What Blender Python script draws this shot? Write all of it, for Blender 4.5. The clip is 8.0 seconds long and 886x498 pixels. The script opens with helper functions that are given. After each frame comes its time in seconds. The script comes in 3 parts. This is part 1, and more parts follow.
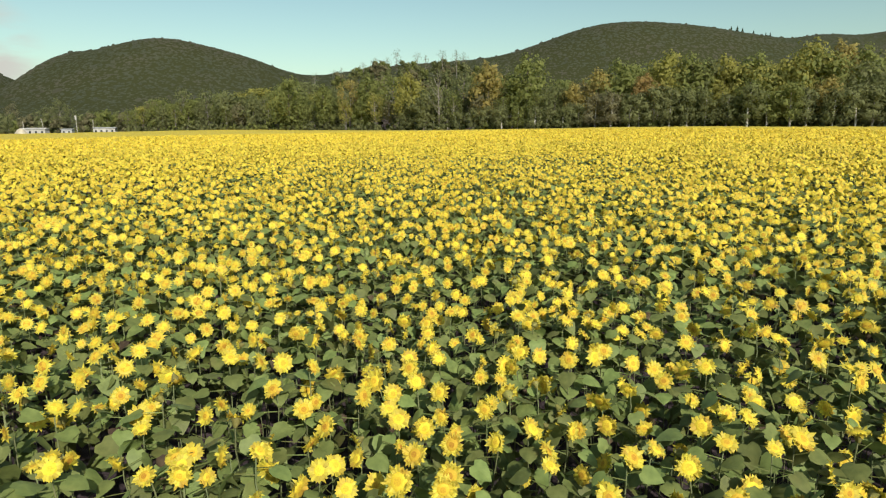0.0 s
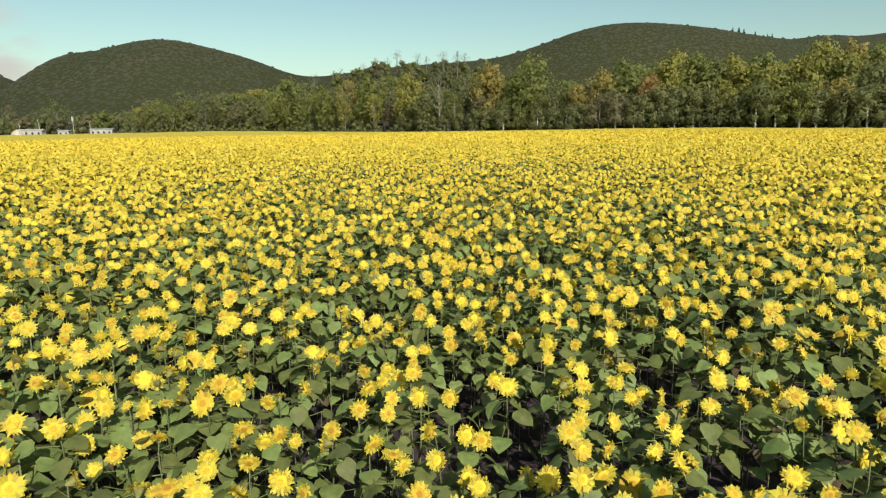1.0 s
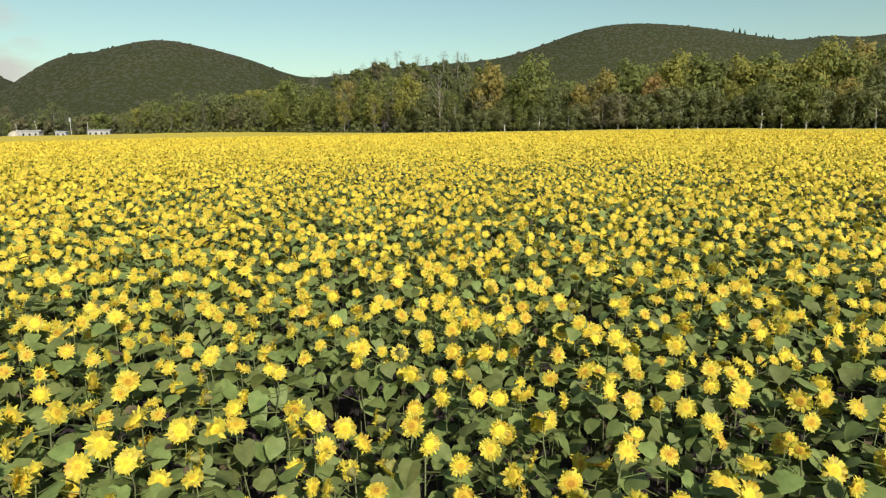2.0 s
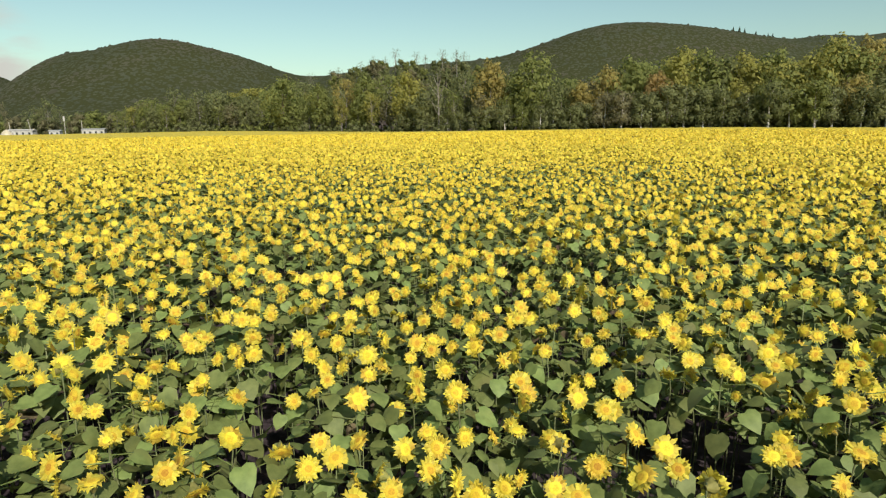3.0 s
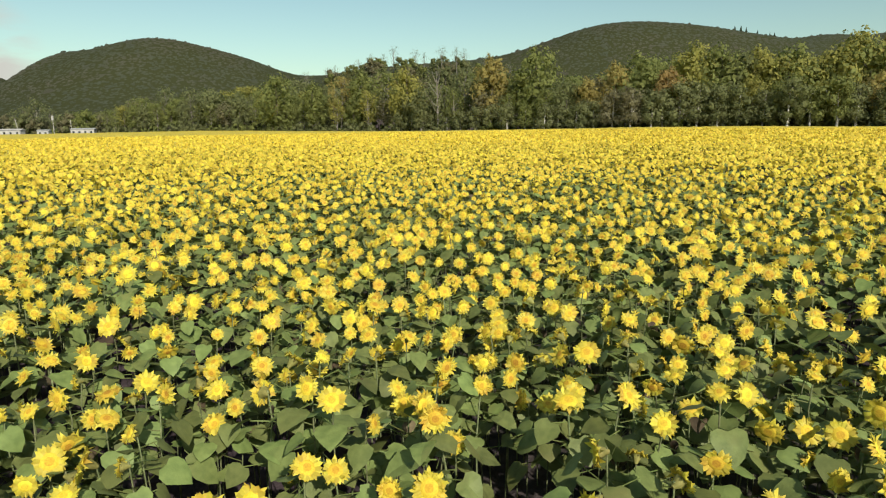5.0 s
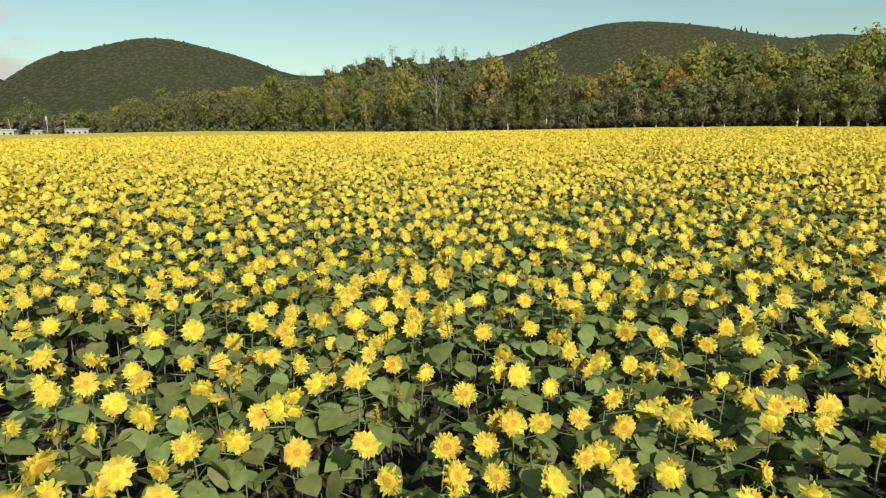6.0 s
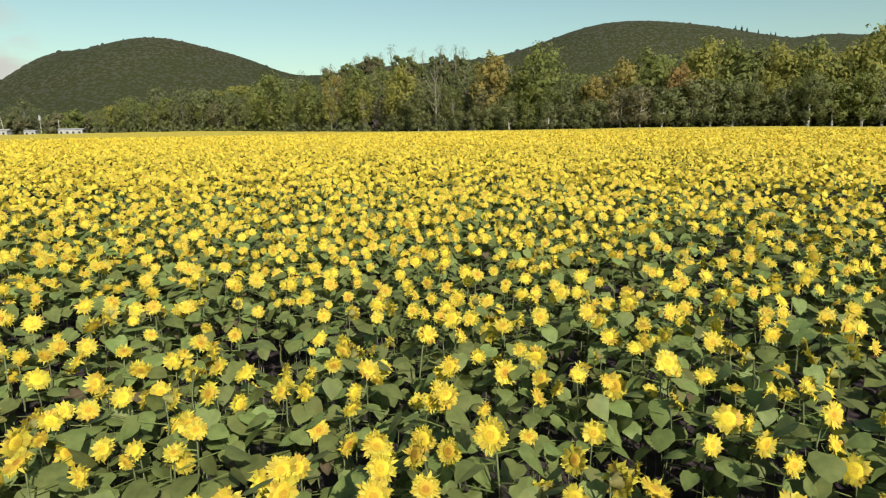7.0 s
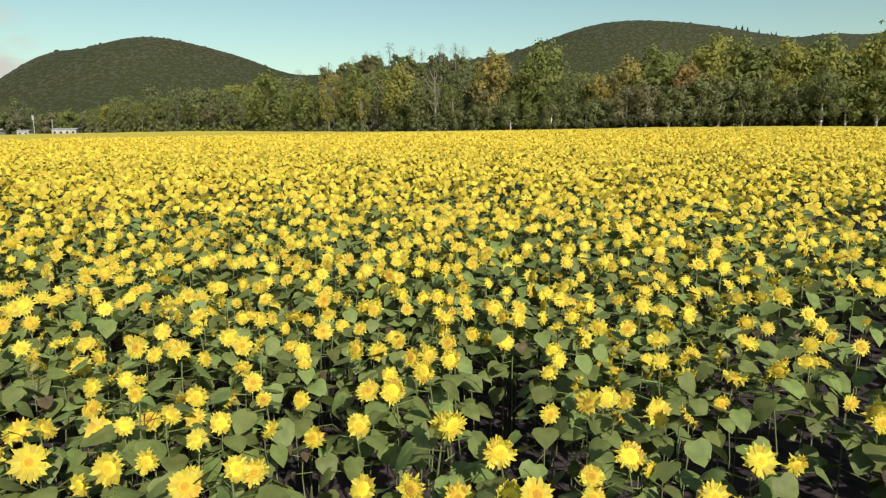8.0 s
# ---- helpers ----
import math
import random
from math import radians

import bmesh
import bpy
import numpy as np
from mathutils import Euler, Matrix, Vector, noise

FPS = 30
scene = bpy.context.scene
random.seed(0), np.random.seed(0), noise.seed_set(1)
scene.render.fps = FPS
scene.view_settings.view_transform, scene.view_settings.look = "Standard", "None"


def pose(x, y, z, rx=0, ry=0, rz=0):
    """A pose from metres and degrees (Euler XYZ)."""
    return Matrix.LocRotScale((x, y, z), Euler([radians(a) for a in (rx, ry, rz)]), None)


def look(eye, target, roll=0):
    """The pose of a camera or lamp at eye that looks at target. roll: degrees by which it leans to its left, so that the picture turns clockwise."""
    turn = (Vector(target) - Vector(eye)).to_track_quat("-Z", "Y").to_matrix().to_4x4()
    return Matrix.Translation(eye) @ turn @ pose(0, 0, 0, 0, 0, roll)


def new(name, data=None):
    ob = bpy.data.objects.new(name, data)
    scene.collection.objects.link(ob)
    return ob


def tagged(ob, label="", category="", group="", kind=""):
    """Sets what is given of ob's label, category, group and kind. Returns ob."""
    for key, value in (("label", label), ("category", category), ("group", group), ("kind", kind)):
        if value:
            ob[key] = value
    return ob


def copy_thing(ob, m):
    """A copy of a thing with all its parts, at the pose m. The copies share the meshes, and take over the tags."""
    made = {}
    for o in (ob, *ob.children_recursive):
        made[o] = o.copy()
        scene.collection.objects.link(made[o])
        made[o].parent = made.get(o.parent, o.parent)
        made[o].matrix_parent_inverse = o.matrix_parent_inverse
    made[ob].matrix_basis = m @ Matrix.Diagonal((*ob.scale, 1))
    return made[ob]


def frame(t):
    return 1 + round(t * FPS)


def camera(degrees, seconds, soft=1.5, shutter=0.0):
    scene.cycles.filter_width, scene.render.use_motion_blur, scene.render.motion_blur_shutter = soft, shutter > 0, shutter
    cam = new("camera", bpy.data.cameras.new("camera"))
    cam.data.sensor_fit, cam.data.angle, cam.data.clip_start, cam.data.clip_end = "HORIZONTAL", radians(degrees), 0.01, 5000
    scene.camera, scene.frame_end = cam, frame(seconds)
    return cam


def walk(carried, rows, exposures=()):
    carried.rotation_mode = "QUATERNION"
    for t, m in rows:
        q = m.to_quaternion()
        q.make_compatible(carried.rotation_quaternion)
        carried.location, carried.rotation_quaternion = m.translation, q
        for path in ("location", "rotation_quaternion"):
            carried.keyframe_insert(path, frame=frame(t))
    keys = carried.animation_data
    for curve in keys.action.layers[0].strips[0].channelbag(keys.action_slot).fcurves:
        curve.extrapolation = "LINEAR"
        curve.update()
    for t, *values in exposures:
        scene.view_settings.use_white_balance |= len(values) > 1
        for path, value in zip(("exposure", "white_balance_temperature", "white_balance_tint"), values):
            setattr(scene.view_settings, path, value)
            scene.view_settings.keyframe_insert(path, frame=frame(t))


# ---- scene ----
cam = camera(70.0, 8.0, 1.25)
PATH = [
    (0.0, pose(0.000, 0.000, 3.741, 79.161, 0.597, -0.816)),
    (0.5, pose(0.042, 2.273, 3.731, 79.237, 0.598, -0.793)),
    (1.0, pose(0.072, 4.105, 3.714, 79.282, 0.600, -0.753)),
    (1.5, pose(0.064, 5.548, 3.703, 79.358, 0.607, -0.730)),
    (1.7, pose(0.056, 6.127, 3.700, 79.378, 0.609, -0.719)),
    (2.8, pose(0.104, 10.341, 3.661, 79.310, 0.600, -0.810)),
    (3.0, pose(0.119, 11.239, 3.636, 79.290, 0.600, -0.825)),
    (3.5, pose(0.162, 13.660, 3.542, 79.239, 0.605, -0.857)),
    (4.0, pose(0.236, 16.087, 3.446, 79.243, 0.605, -0.868)),
    (4.5, pose(0.314, 18.410, 3.424, 79.270, 0.602, -0.854)),
    (4.7, pose(0.343, 19.309, 3.422, 79.280, 0.601, -0.851)),
    (5.8, pose(0.513, 24.320, 3.395, 79.324, 0.608, -0.901)),
    (6.0, pose(0.537, 25.232, 3.404, 79.326, 0.610, -0.906)),
    (6.5, pose(0.600, 27.611, 3.433, 79.308, 0.615, -0.923)),
    (7.0, pose(0.667, 30.063, 3.477, 79.306, 0.611, -0.945)),
    (7.5, pose(0.697, 32.485, 3.504, 79.322, 0.606, -0.958)),
    (8.0, pose(0.717, 34.960, 3.451, 79.304, 0.603, -0.988)),
]
walk(cam, PATH)

# ---- light: low morning sun from behind the camera, clear pale sky ----
SUN_EL, SUN_AZ = 33.0, 158.0
scene.view_settings.exposure = 0.14
world = bpy.data.worlds.new("sky")
scene.world = world
world.use_nodes = True
wn, wl = world.node_tree.nodes, world.node_tree.links
wn.clear()
sky = wn.new("ShaderNodeTexSky")
sky.sky_type = "NISHITA"
sky.sun_disc = False
sky.sun_elevation, sky.sun_rotation = radians(SUN_EL), radians(SUN_AZ)
sky.air_density, sky.dust_density, sky.ozone_density = 1.0, 1.0, 1.0
tint = wn.new("ShaderNodeMix")
tint.data_type, tint.blend_type = "RGBA", "MULTIPLY"
tint.inputs[0].default_value = 1.0
tint.inputs[7].default_value = (1.04, 1.13, 0.90, 1.0)
wl.new(sky.outputs[0], tint.inputs[6])
coord, dot, near_it = wn.new("ShaderNodeTexCoord"), wn.new("ShaderNodeVectorMath"), wn.new("ShaderNodeMapRange")
dot.operation = "DOT_PRODUCT"
dot.inputs[1].default_value = Vector((-0.580, 0.808, 0.088)).normalized()
near_it.inputs[1].default_value, near_it.inputs[2].default_value = 0.9945, 0.9992
near_it.interpolation_type = "SMOOTHSTEP"
squash, puff, puff_map, veil = wn.new("ShaderNodeMapping"), wn.new("ShaderNodeTexNoise"), wn.new("ShaderNodeMapRange"), wn.new("ShaderNodeMath")
squash.inputs["Scale"].default_value = (1, 1, 3.5)
puff.inputs["Scale"].default_value, puff.inputs["Detail"].default_value = 9, 5
puff_map.inputs[1].default_value, puff_map.inputs[2].default_value = 0.38, 0.62
veil.operation = "MULTIPLY"
cloud = wn.new("ShaderNodeMix")
cloud.data_type = "RGBA"
cloud.inputs[7].default_value = (5.5, 5.5, 5.0, 1)
wl.new(coord.outputs["Generated"], dot.inputs[0])
wl.new(dot.outputs["Value"], near_it.inputs[0])
wl.new(coord.outputs["Generated"], squash.inputs[0])
wl.new(squash.outputs[0], puff.inputs["Vector"])
wl.new(puff.outputs[0], puff_map.inputs[0])
wl.new(near_it.outputs[0], veil.inputs[0])
wl.new(puff_map.outputs[0], veil.inputs[1])
wl.new(veil.outputs[0], cloud.inputs[0])
wl.new(tint.outputs[2], cloud.inputs[6])
bg = wn.new("ShaderNodeBackground")
bg.inputs[1].default_value = 0.104
wl.new(cloud.outputs[2], bg.inputs[0])
wl.new(bg.outputs[0], wn.new("ShaderNodeOutputWorld").inputs[0])
sun = new("sun", bpy.data.lights.new("sun", "SUN"))
sun.data.energy, sun.data.angle, sun.data.color = 4.8, radians(0.55), (1.0, 0.945, 0.87)
sd = Vector((math.sin(radians(SUN_AZ)) * math.cos(radians(SUN_EL)),
             math.cos(radians(SUN_AZ)) * math.cos(radians(SUN_EL)), math.sin(radians(SUN_EL))))
sun.matrix_world = look(sd * 200, (0, 0, 0))


# ---- materials ----
def material(name, dark, light, scale=6.0, rough=0.7, bump=0.3, bump_scale=40.0, vary=0.25, through_light=0.0,
             third=None, third_at=0.62, third_scale=1.5, specular=0.3):
    """Noise between two colours, a coarser patch colour, fine relief, and a change of tone from piece to piece."""
    m = bpy.data.materials.new(name)
    m.use_nodes = True
    n, l = m.node_tree.nodes, m.node_tree.links
    b = n["Principled BSDF"]
    geo, info, co = n.new("ShaderNodeNewGeometry"), n.new("ShaderNodeObjectInfo"), n.new("ShaderNodeNewGeometry")
    tex = n.new("ShaderNodeTexNoise")
    tex.inputs["Scale"].default_value, tex.inputs["Detail"].default_value = scale, 4
    l.new(co.outputs["Position"], tex.inputs["Vector"])
    ramp = n.new("ShaderNodeValToRGB")
    ramp.color_ramp.elements[0].position, ramp.color_ramp.elements[1].position = 0.32, 0.68
    ramp.color_ramp.elements[0].color, ramp.color_ramp.elements[1].color = (*dark, 1), (*light, 1)
    l.new(tex.outputs[0], ramp.inputs[0])
    out = ramp.outputs[0]
    if third:
        t2 = n.new("ShaderNodeTexNoise")
        t2.inputs["Scale"].default_value, t2.inputs["Detail"].default_value = third_scale, 3
        l.new(co.outputs["Position"], t2.inputs["Vector"])
        mr = n.new("ShaderNodeMapRange")
        mr.inputs[1].default_value, mr.inputs[2].default_value = third_at - 0.08, third_at + 0.08
        l.new(t2.outputs[0], mr.inputs[0])
        mx = n.new("ShaderNodeMix")
        mx.data_type = "RGBA"
        mx.inputs[7].default_value = (*third, 1)
        l.new(mr.outputs[0], mx.inputs[0])
        l.new(out, mx.inputs[6])
        out = mx.outputs[2]
    add = n.new("ShaderNodeMath")
    add.operation = "ADD"
    l.new(geo.outputs["Random Per Island"], add.inputs[0])
    l.new(info.outputs["Random"], add.inputs[1])
    fr = n.new("ShaderNodeMath")
    fr.operation = "FRACT"
    l.new(add.outputs[0], fr.inputs[0])
    val = n.new("ShaderNodeMapRange")
    val.inputs[3].default_value, val.inputs[4].default_value = 1 - vary, 1 + vary
    l.new(fr.outputs[0], val.inputs[0])
    hue = n.new("ShaderNodeMapRange")
    hue.inputs[3].default_value, hue.inputs[4].default_value = 0.5 - 0.06 * vary, 0.5 + 0.06 * vary
    l.new(fr.outputs[0], hue.inputs[0])
    hsv = n.new("ShaderNodeHueSaturation")
    l.new(val.outputs[0], hsv.inputs["Value"])
    l.new(hue.outputs[0], hsv.inputs["Hue"])
    l.new(out, hsv.inputs["Color"])
    l.new(hsv.outputs[0], b.inputs["Base Color"])
    b.inputs["Roughness"].default_value = rough
    b.inputs["Specular IOR Level"].default_value = specular
    if bump:
        bt = n.new("ShaderNodeTexNoise")
        bt.inputs["Scale"].default_value, bt.inputs["Detail"].default_value = bump_scale, 3
        l.new(co.outputs["Position"], bt.inputs["Vector"])
        bn = n.new("ShaderNodeBump")
        bn.inputs["Strength"].default_value, bn.inputs["Distance"].default_value = bump, 0.4 / bump_scale
        l.new(bt.outputs[0], bn.inputs["Height"])
        l.new(bn.outputs[0], b.inputs["Normal"])
    if through_light:
        tr, mix = n.new("ShaderNodeBsdfTranslucent"), n.new("ShaderNodeMixShader")
        mix.inputs[0].default_value = through_light
        l.new(hsv.outputs[0], tr.inputs[0])
        l.new(b.outputs[0], mix.inputs[1])
        l.new(tr.outputs[0], mix.inputs[2])
        l.new(mix.outputs[0], n["Material Output"].inputs[0])
    return m


M_PETAL = material("petal", (0.585, 0.473, 0.042), (0.650, 0.544, 0.080), 30, 0.6, 0.2, 150, 0.18, 0.30,
                   (0.64, 0.43, 0.055), 0.60, 6.0)
M_RING = material("disc_florets", (0.55, 0.375, 0.025), (0.67, 0.485, 0.040), 90, 0.8, 0.3, 220, 0.2)
M_DISC = material("disc_centre", (0.45, 0.25, 0.021), (0.60, 0.38, 0.030), 90, 0.85, 0.3, 220, 0.30)
M_LEAF = material("sunflower_leaf", (0.119, 0.150, 0.040), (0.184, 0.218, 0.061), 14, 0.62, 0.35, 60, 0.30, 0.15,
                  (0.18, 0.185, 0.055), 0.66, 3.0, 0.35)
M_CALYX = material("green_calyx", (0.17, 0.165, 0.040), (0.27, 0.240, 0.070), 30, 0.7, 0.2, 90, 0.2, 0.1)
M_STEM = material("stem", (0.105, 0.130, 0.050), (0.195, 0.205, 0.095), 20, 0.75, 0.3, 90, 0.25)
M_SOIL = material("ground_soil", (0.040, 0.031, 0.034), (0.090, 0.068, 0.070), 3.0, 0.95, 0.8, 12, 0.0, 0,
                  (0.05, 0.06, 0.025), 0.6, 0.05, 0.03)
gn, gl = M_SOIL.node_tree.nodes, M_SOIL.node_tree.links
g_pos, g_sep, g_map, g_mix = gn.new("ShaderNodeNewGeometry"), gn.new("ShaderNodeSeparateXYZ"), gn.new("ShaderNodeMapRange"), gn.new("ShaderNodeMix")
g_map.inputs[1].default_value, g_map.inputs[2].default_value = 335, 360
g_mix.data_type = "RGBA"
g_mix.inputs[7].default_value = (0.040, 0.044, 0.018, 1)
g_base = gn["Principled BSDF"].inputs["Base Color"]
gl.new(g_pos.outputs["Position"], g_sep.inputs[0])
gl.new(g_sep.outputs[1], g_map.inputs[0])
gl.new(g_map.outputs[0], g_mix.inputs[0])
gl.new(g_base.links[0].from_socket, g_mix.inputs[6])
gl.new(g_mix.outputs[2], g_base)
M_DRY = material("dry_leaf", (0.062, 0.046, 0.028), (0.14, 0.102, 0.056), 14, 0.8, 0.4, 60, 0.3, 0.1)
M_CANOPY = material("far_crop", (0.44, 0.33, 0.036), (0.68, 0.53, 0.058), 3.6, 0.8, 1.0, 5.0, 0.0, 0,
                    (0.25, 0.21, 0.04), 0.64, 2.0)
M_TRACK = material("gravel_track", (0.22, 0.20, 0.15), (0.36, 0.33, 0.26), 1.5, 0.95, 0.5, 9, 0.0, 0,
                   (0.10, 0.13, 0.05), 0.58, 0.4)
M_BARK = material("grey_bark", (0.10, 0.085, 0.065), (0.22, 0.19, 0.15), 3, 0.9, 0.6, 9, 0.2)
M_MID_BARK = material("weathered_bark", (0.15, 0.135, 0.112), (0.28, 0.255, 0.215), 3, 0.9, 0.5, 9, 0.2)
M_PALE_BARK = material("pale_bark", (0.36, 0.33, 0.28), (0.62, 0.59, 0.52), 2.5, 0.85, 0.4, 8, 0.15)
FOLIAGE = {
    "green": material("foliage_green", (0.186, 0.210, 0.064), (0.296, 0.317, 0.099), 0.35, 0.85, 0, 1, 0.06, 0.60),
    "dark": material("foliage_dark", (0.151, 0.167, 0.066), (0.234, 0.251, 0.099), 0.35, 0.85, 0, 1, 0.06, 0.60),
    "yellow": material("foliage_yellow", (0.277, 0.269, 0.071), (0.441, 0.415, 0.111), 0.35, 0.85, 0, 1, 0.06, 0.60),
    "gold": material("foliage_gold", (0.310, 0.261, 0.086), (0.468, 0.392, 0.130), 0.35, 0.85, 0, 1, 0.06, 0.60),
    "amber": material("foliage_amber", (0.331, 0.231, 0.088), (0.484, 0.359, 0.139), 0.35, 0.85, 0, 1, 0.06, 0.60),
    "dry": material("foliage_dry", (0.209, 0.193, 0.102), (0.294, 0.274, 0.149), 0.35, 0.85, 0, 1, 0.06, 0.60),
    "grey": material("foliage_grey", (0.190, 0.204, 0.087), (0.275, 0.292, 0.126), 0.35, 0.85, 0, 1, 0.06, 0.60),
}
M_HILLWOOD = material("hill_forest", (0.037, 0.043, 0.025), (0.049, 0.053, 0.030), 0.03, 0.95, 0, 0.5, 0.09, 0,
                      (0.054, 0.051, 0.031), 0.55, 0.008)
M_CONIFER = material("conifer", (0.016, 0.028, 0.014), (0.03, 0.045, 0.02), 0.5, 0.85, 0, 1, 0.2)
M_WHITEWALL = material("white_wall", (0.33, 0.32, 0.29), (0.47, 0.45, 0.41), 0.8, 0.85, 0.2, 6, 0.0, 0, (0.5, 0.48, 0.43), 0.66, 0.3)
M_GREYROOF = material("grey_roof", (0.28, 0.28, 0.27), (0.42, 0.42, 0.40), 0.8, 0.7, 0.3, 4, 0.1)
M_DARKGLASS = material("window_glass", (0.02, 0.025, 0.03), (0.04, 0.05, 0.055), 0.5, 0.15, 0, 1, 0.1, 0, None, 0, 1, 0.5)
M_TARP = material("pale_straw", (0.34, 0.30, 0.22), (0.50, 0.45, 0.35), 0.6, 0.9, 0.5, 3, 0.0)


# ---- the lie of the land ----
HILLS = ((-590, 1250, 110, 200, 116), (-440, 1250, 100, 200, 101), (-690, 1230, 50, 120, 48), (-960, 1350, 110, 220, 135),
         (-335, 1250, 60, 200, 27), (-220, 1250, 110, 200, 41), (-60, 1300, 150, 220, 81), (150, 1380, 150, 220, 81),
         (330, 1400, 120, 220, 120), (470, 1410, 110, 220, 89), (600, 1400, 110, 220, 108), (720, 1380, 100, 220, 61),
         (860, 1500, 110, 260, 117), (1020, 1600, 140, 260, 90), (1220, 1600, 160, 260, 178), (-46, 386, 36, 24, 20.5),
         (18, 386, 40, 24, 26.5))
EDGE_X = np.array([-420.0, -260, -170, -100, -44, 0, 31, 70, 160, 240])
EDGE_Y = np.array([357.0, 350, 339, 320, 271, 224, 193, 173, 126, 88])


def hill_height(x, y):
    z = np.zeros_like(x + y)
    for bx, by, sx, sy, h in HILLS:
        z = z + h * np.exp(-0.5 * ((x - bx) / sx) ** 2 - 0.5 * ((y - by) / sy) ** 2)
    return z


def ground_z(x, y):
    x, y = np.asarray(x, float), np.asarray(y, float)
    z = 1.6 * np.clip((y - 35) / 141, 0, 1) ** 1.4
    z = z + 0.6 * np.exp(-((x - 75) / 55) ** 2 - ((y - 180) / 60) ** 2) + 0.9 * np.exp(-((x + 100) / 75) ** 2 - ((y - 325) / 80) ** 2)
    return z + hill_height(x, y)


def edge_y(x):
    return np.interp(x, EDGE_X, EDGE_Y)


# ---- mesh helpers ----
def mesh_of(name, verts, faces, mats, index=None, smooth=False):
    me = bpy.data.meshes.new(name)
    me.from_pydata([tuple(v) for v in verts], [], [tuple(int(i) for i in f) for f in faces])
    for m in mats:
        me.materials.append(m)
    if index is not None:
        me.polygons.foreach_set("material_index", np.asarray(index, np.int32))
    if smooth:
        me.polygons.foreach_set("use_smooth", np.ones(len(me.polygons), bool))
    me.update()
    return me


def tri_mesh(name, verts, tris, mats, index, smooth=False):
    """A large mesh of triangles straight from arrays."""
    me = bpy.data.meshes.new(name)
    n = len(tris)
    me.vertices.add(len(verts))
    me.vertices.foreach_set("co", np.ascontiguousarray(verts, np.float32).ravel())
    me.loops.add(3 * n)
    me.loops.foreach_set("vertex_index", np.ascontiguousarray(tris, np.int32).ravel())
    me.polygons.add(n)
    me.polygons.foreach_set("loop_start", np.arange(0, 3 * n, 3, dtype=np.int32))
    me.polygons.foreach_set("loop_total", np.full(n, 3, np.int32))
    for m in mats:
        me.materials.append(m)
    me.polygons.foreach_set("material_index", np.ascontiguousarray(index, np.int32))
    if smooth:
        me.polygons.foreach_set("use_smooth", np.ones(n, bool))
    me.update()
    me.validate()
    return me


def part(name, me, parent, label=""):
    ob = new(name, me)
    ob.parent = parent
    return tagged(ob, label) if label else ob


class Soup:
    """Gathers triangles with a material index each."""

    def __init__(self):
        self.v, self.t, self.m, self.n = [], [], [], 0

    def add(self, v, t, m):
        v, t = np.asarray(v, float).reshape(-1, 3), np.asarray(t, int).reshape(-1, 3)
        self.v.append(v)
        self.t.append(t + self.n)
        self.m.append(np.full(len(t), m) if np.isscalar(m) else np.asarray(m))
        self.n += len(v)
        return self

    def done(self):
        return np.concatenate(self.v), np.concatenate(self.t), np.concatenate(self.m)

    def spread(self, block, mats):
        """One block of triangles at every 4 x 4 pose in mats."""
        v, t, m = block
        k = len(mats)
        if not k:
            return
        w = np.einsum("nij,kj->nki", mats[:, :3, :3], v) + mats[:, None, :3, 3]
        self.v.append(w.reshape(-1, 3))
        self.t.append((t[None] + (np.arange(k) * len(v))[:, None, None]).reshape(-1, 3) + self.n)
        self.m.append(np.tile(m, k))
        self.n += k * len(v)


def tube(path, radii, sides, m, soup):
    """A tapered tube along points."""
    path = np.asarray(path, float)
    rings = []
    for i, p in enumerate(path):
        d = path[min(i + 1, len(path) - 1)] - path[max(i - 1, 0)]
        d = d / (np.linalg.norm(d) + 1e-9)
        a = np.cross(d, (0.0, 1.0, 0.0) if abs(d[1]) < 0.9 else (1.0, 0.0, 0.0))
        a = a / np.linalg.norm(a)
        b = np.cross(d, a)
        ang = np.arange(sides) * 2 * np.pi / sides
        rings.append(p + radii[i] * (np.cos(ang)[:, None] * a + np.sin(ang)[:, None] * b))
    t = []
    for i in range(len(path) - 1):
        for j in range(sides):
            a0, a1 = i * sides + j, i * sides + (j + 1) % sides
            t += [(a0, a1, a1 + sides), (a0, a1 + sides, a0 + sides)]
    soup.add(np.concatenate(rings), t, m)


def grid_mesh(name, xs, ys, zf, mat, keep=None, smooth=True):
    X, Y = np.meshgrid(xs, ys)
    Z = zf(X, Y)
    nx, ny = len(xs), len(ys)
    i = (np.arange(ny - 1)[:, None] * nx + np.arange(nx - 1)[None]).ravel()
    if keep is not None:
        cx, cy = (X[:-1, :-1] + X[1:, 1:]) / 2, (Y[:-1, :-1] + Y[1:, 1:]) / 2
        i = i[keep(cx, cy).ravel()]
    t = np.concatenate([np.stack([i, i + 1, i + nx + 1], 1), np.stack([i, i + nx + 1, i + nx], 1)])
    v = np.stack([X, Y, Z], -1).reshape(-1, 3)
    used = np.unique(t)
    back = np.zeros(len(v), int)
    back[used] = np.arange(len(used))
    return tri_mesh(name, v[used], back[t], [mat], np.zeros(len(t)), smooth)


# ---- ground ----
gx = np.concatenate([np.linspace(-4000, -1600, 13)[:-1], np.linspace(-1600, 1800, 140), np.linspace(1800, 4200, 13)[1:]])
gy = np.concatenate([np.linspace(-900, -40, 12)[:-1], np.linspace(-40, 420, 50), np.linspace(420, 1900, 60)[1:], np.linspace(1900, 4200, 12)[1:]])
tagged(new("ground", grid_mesh("ground", gx, gy, ground_z, M_SOIL)), "dark bare soil rising gently towards wooded hills", "ground", "", "structure")


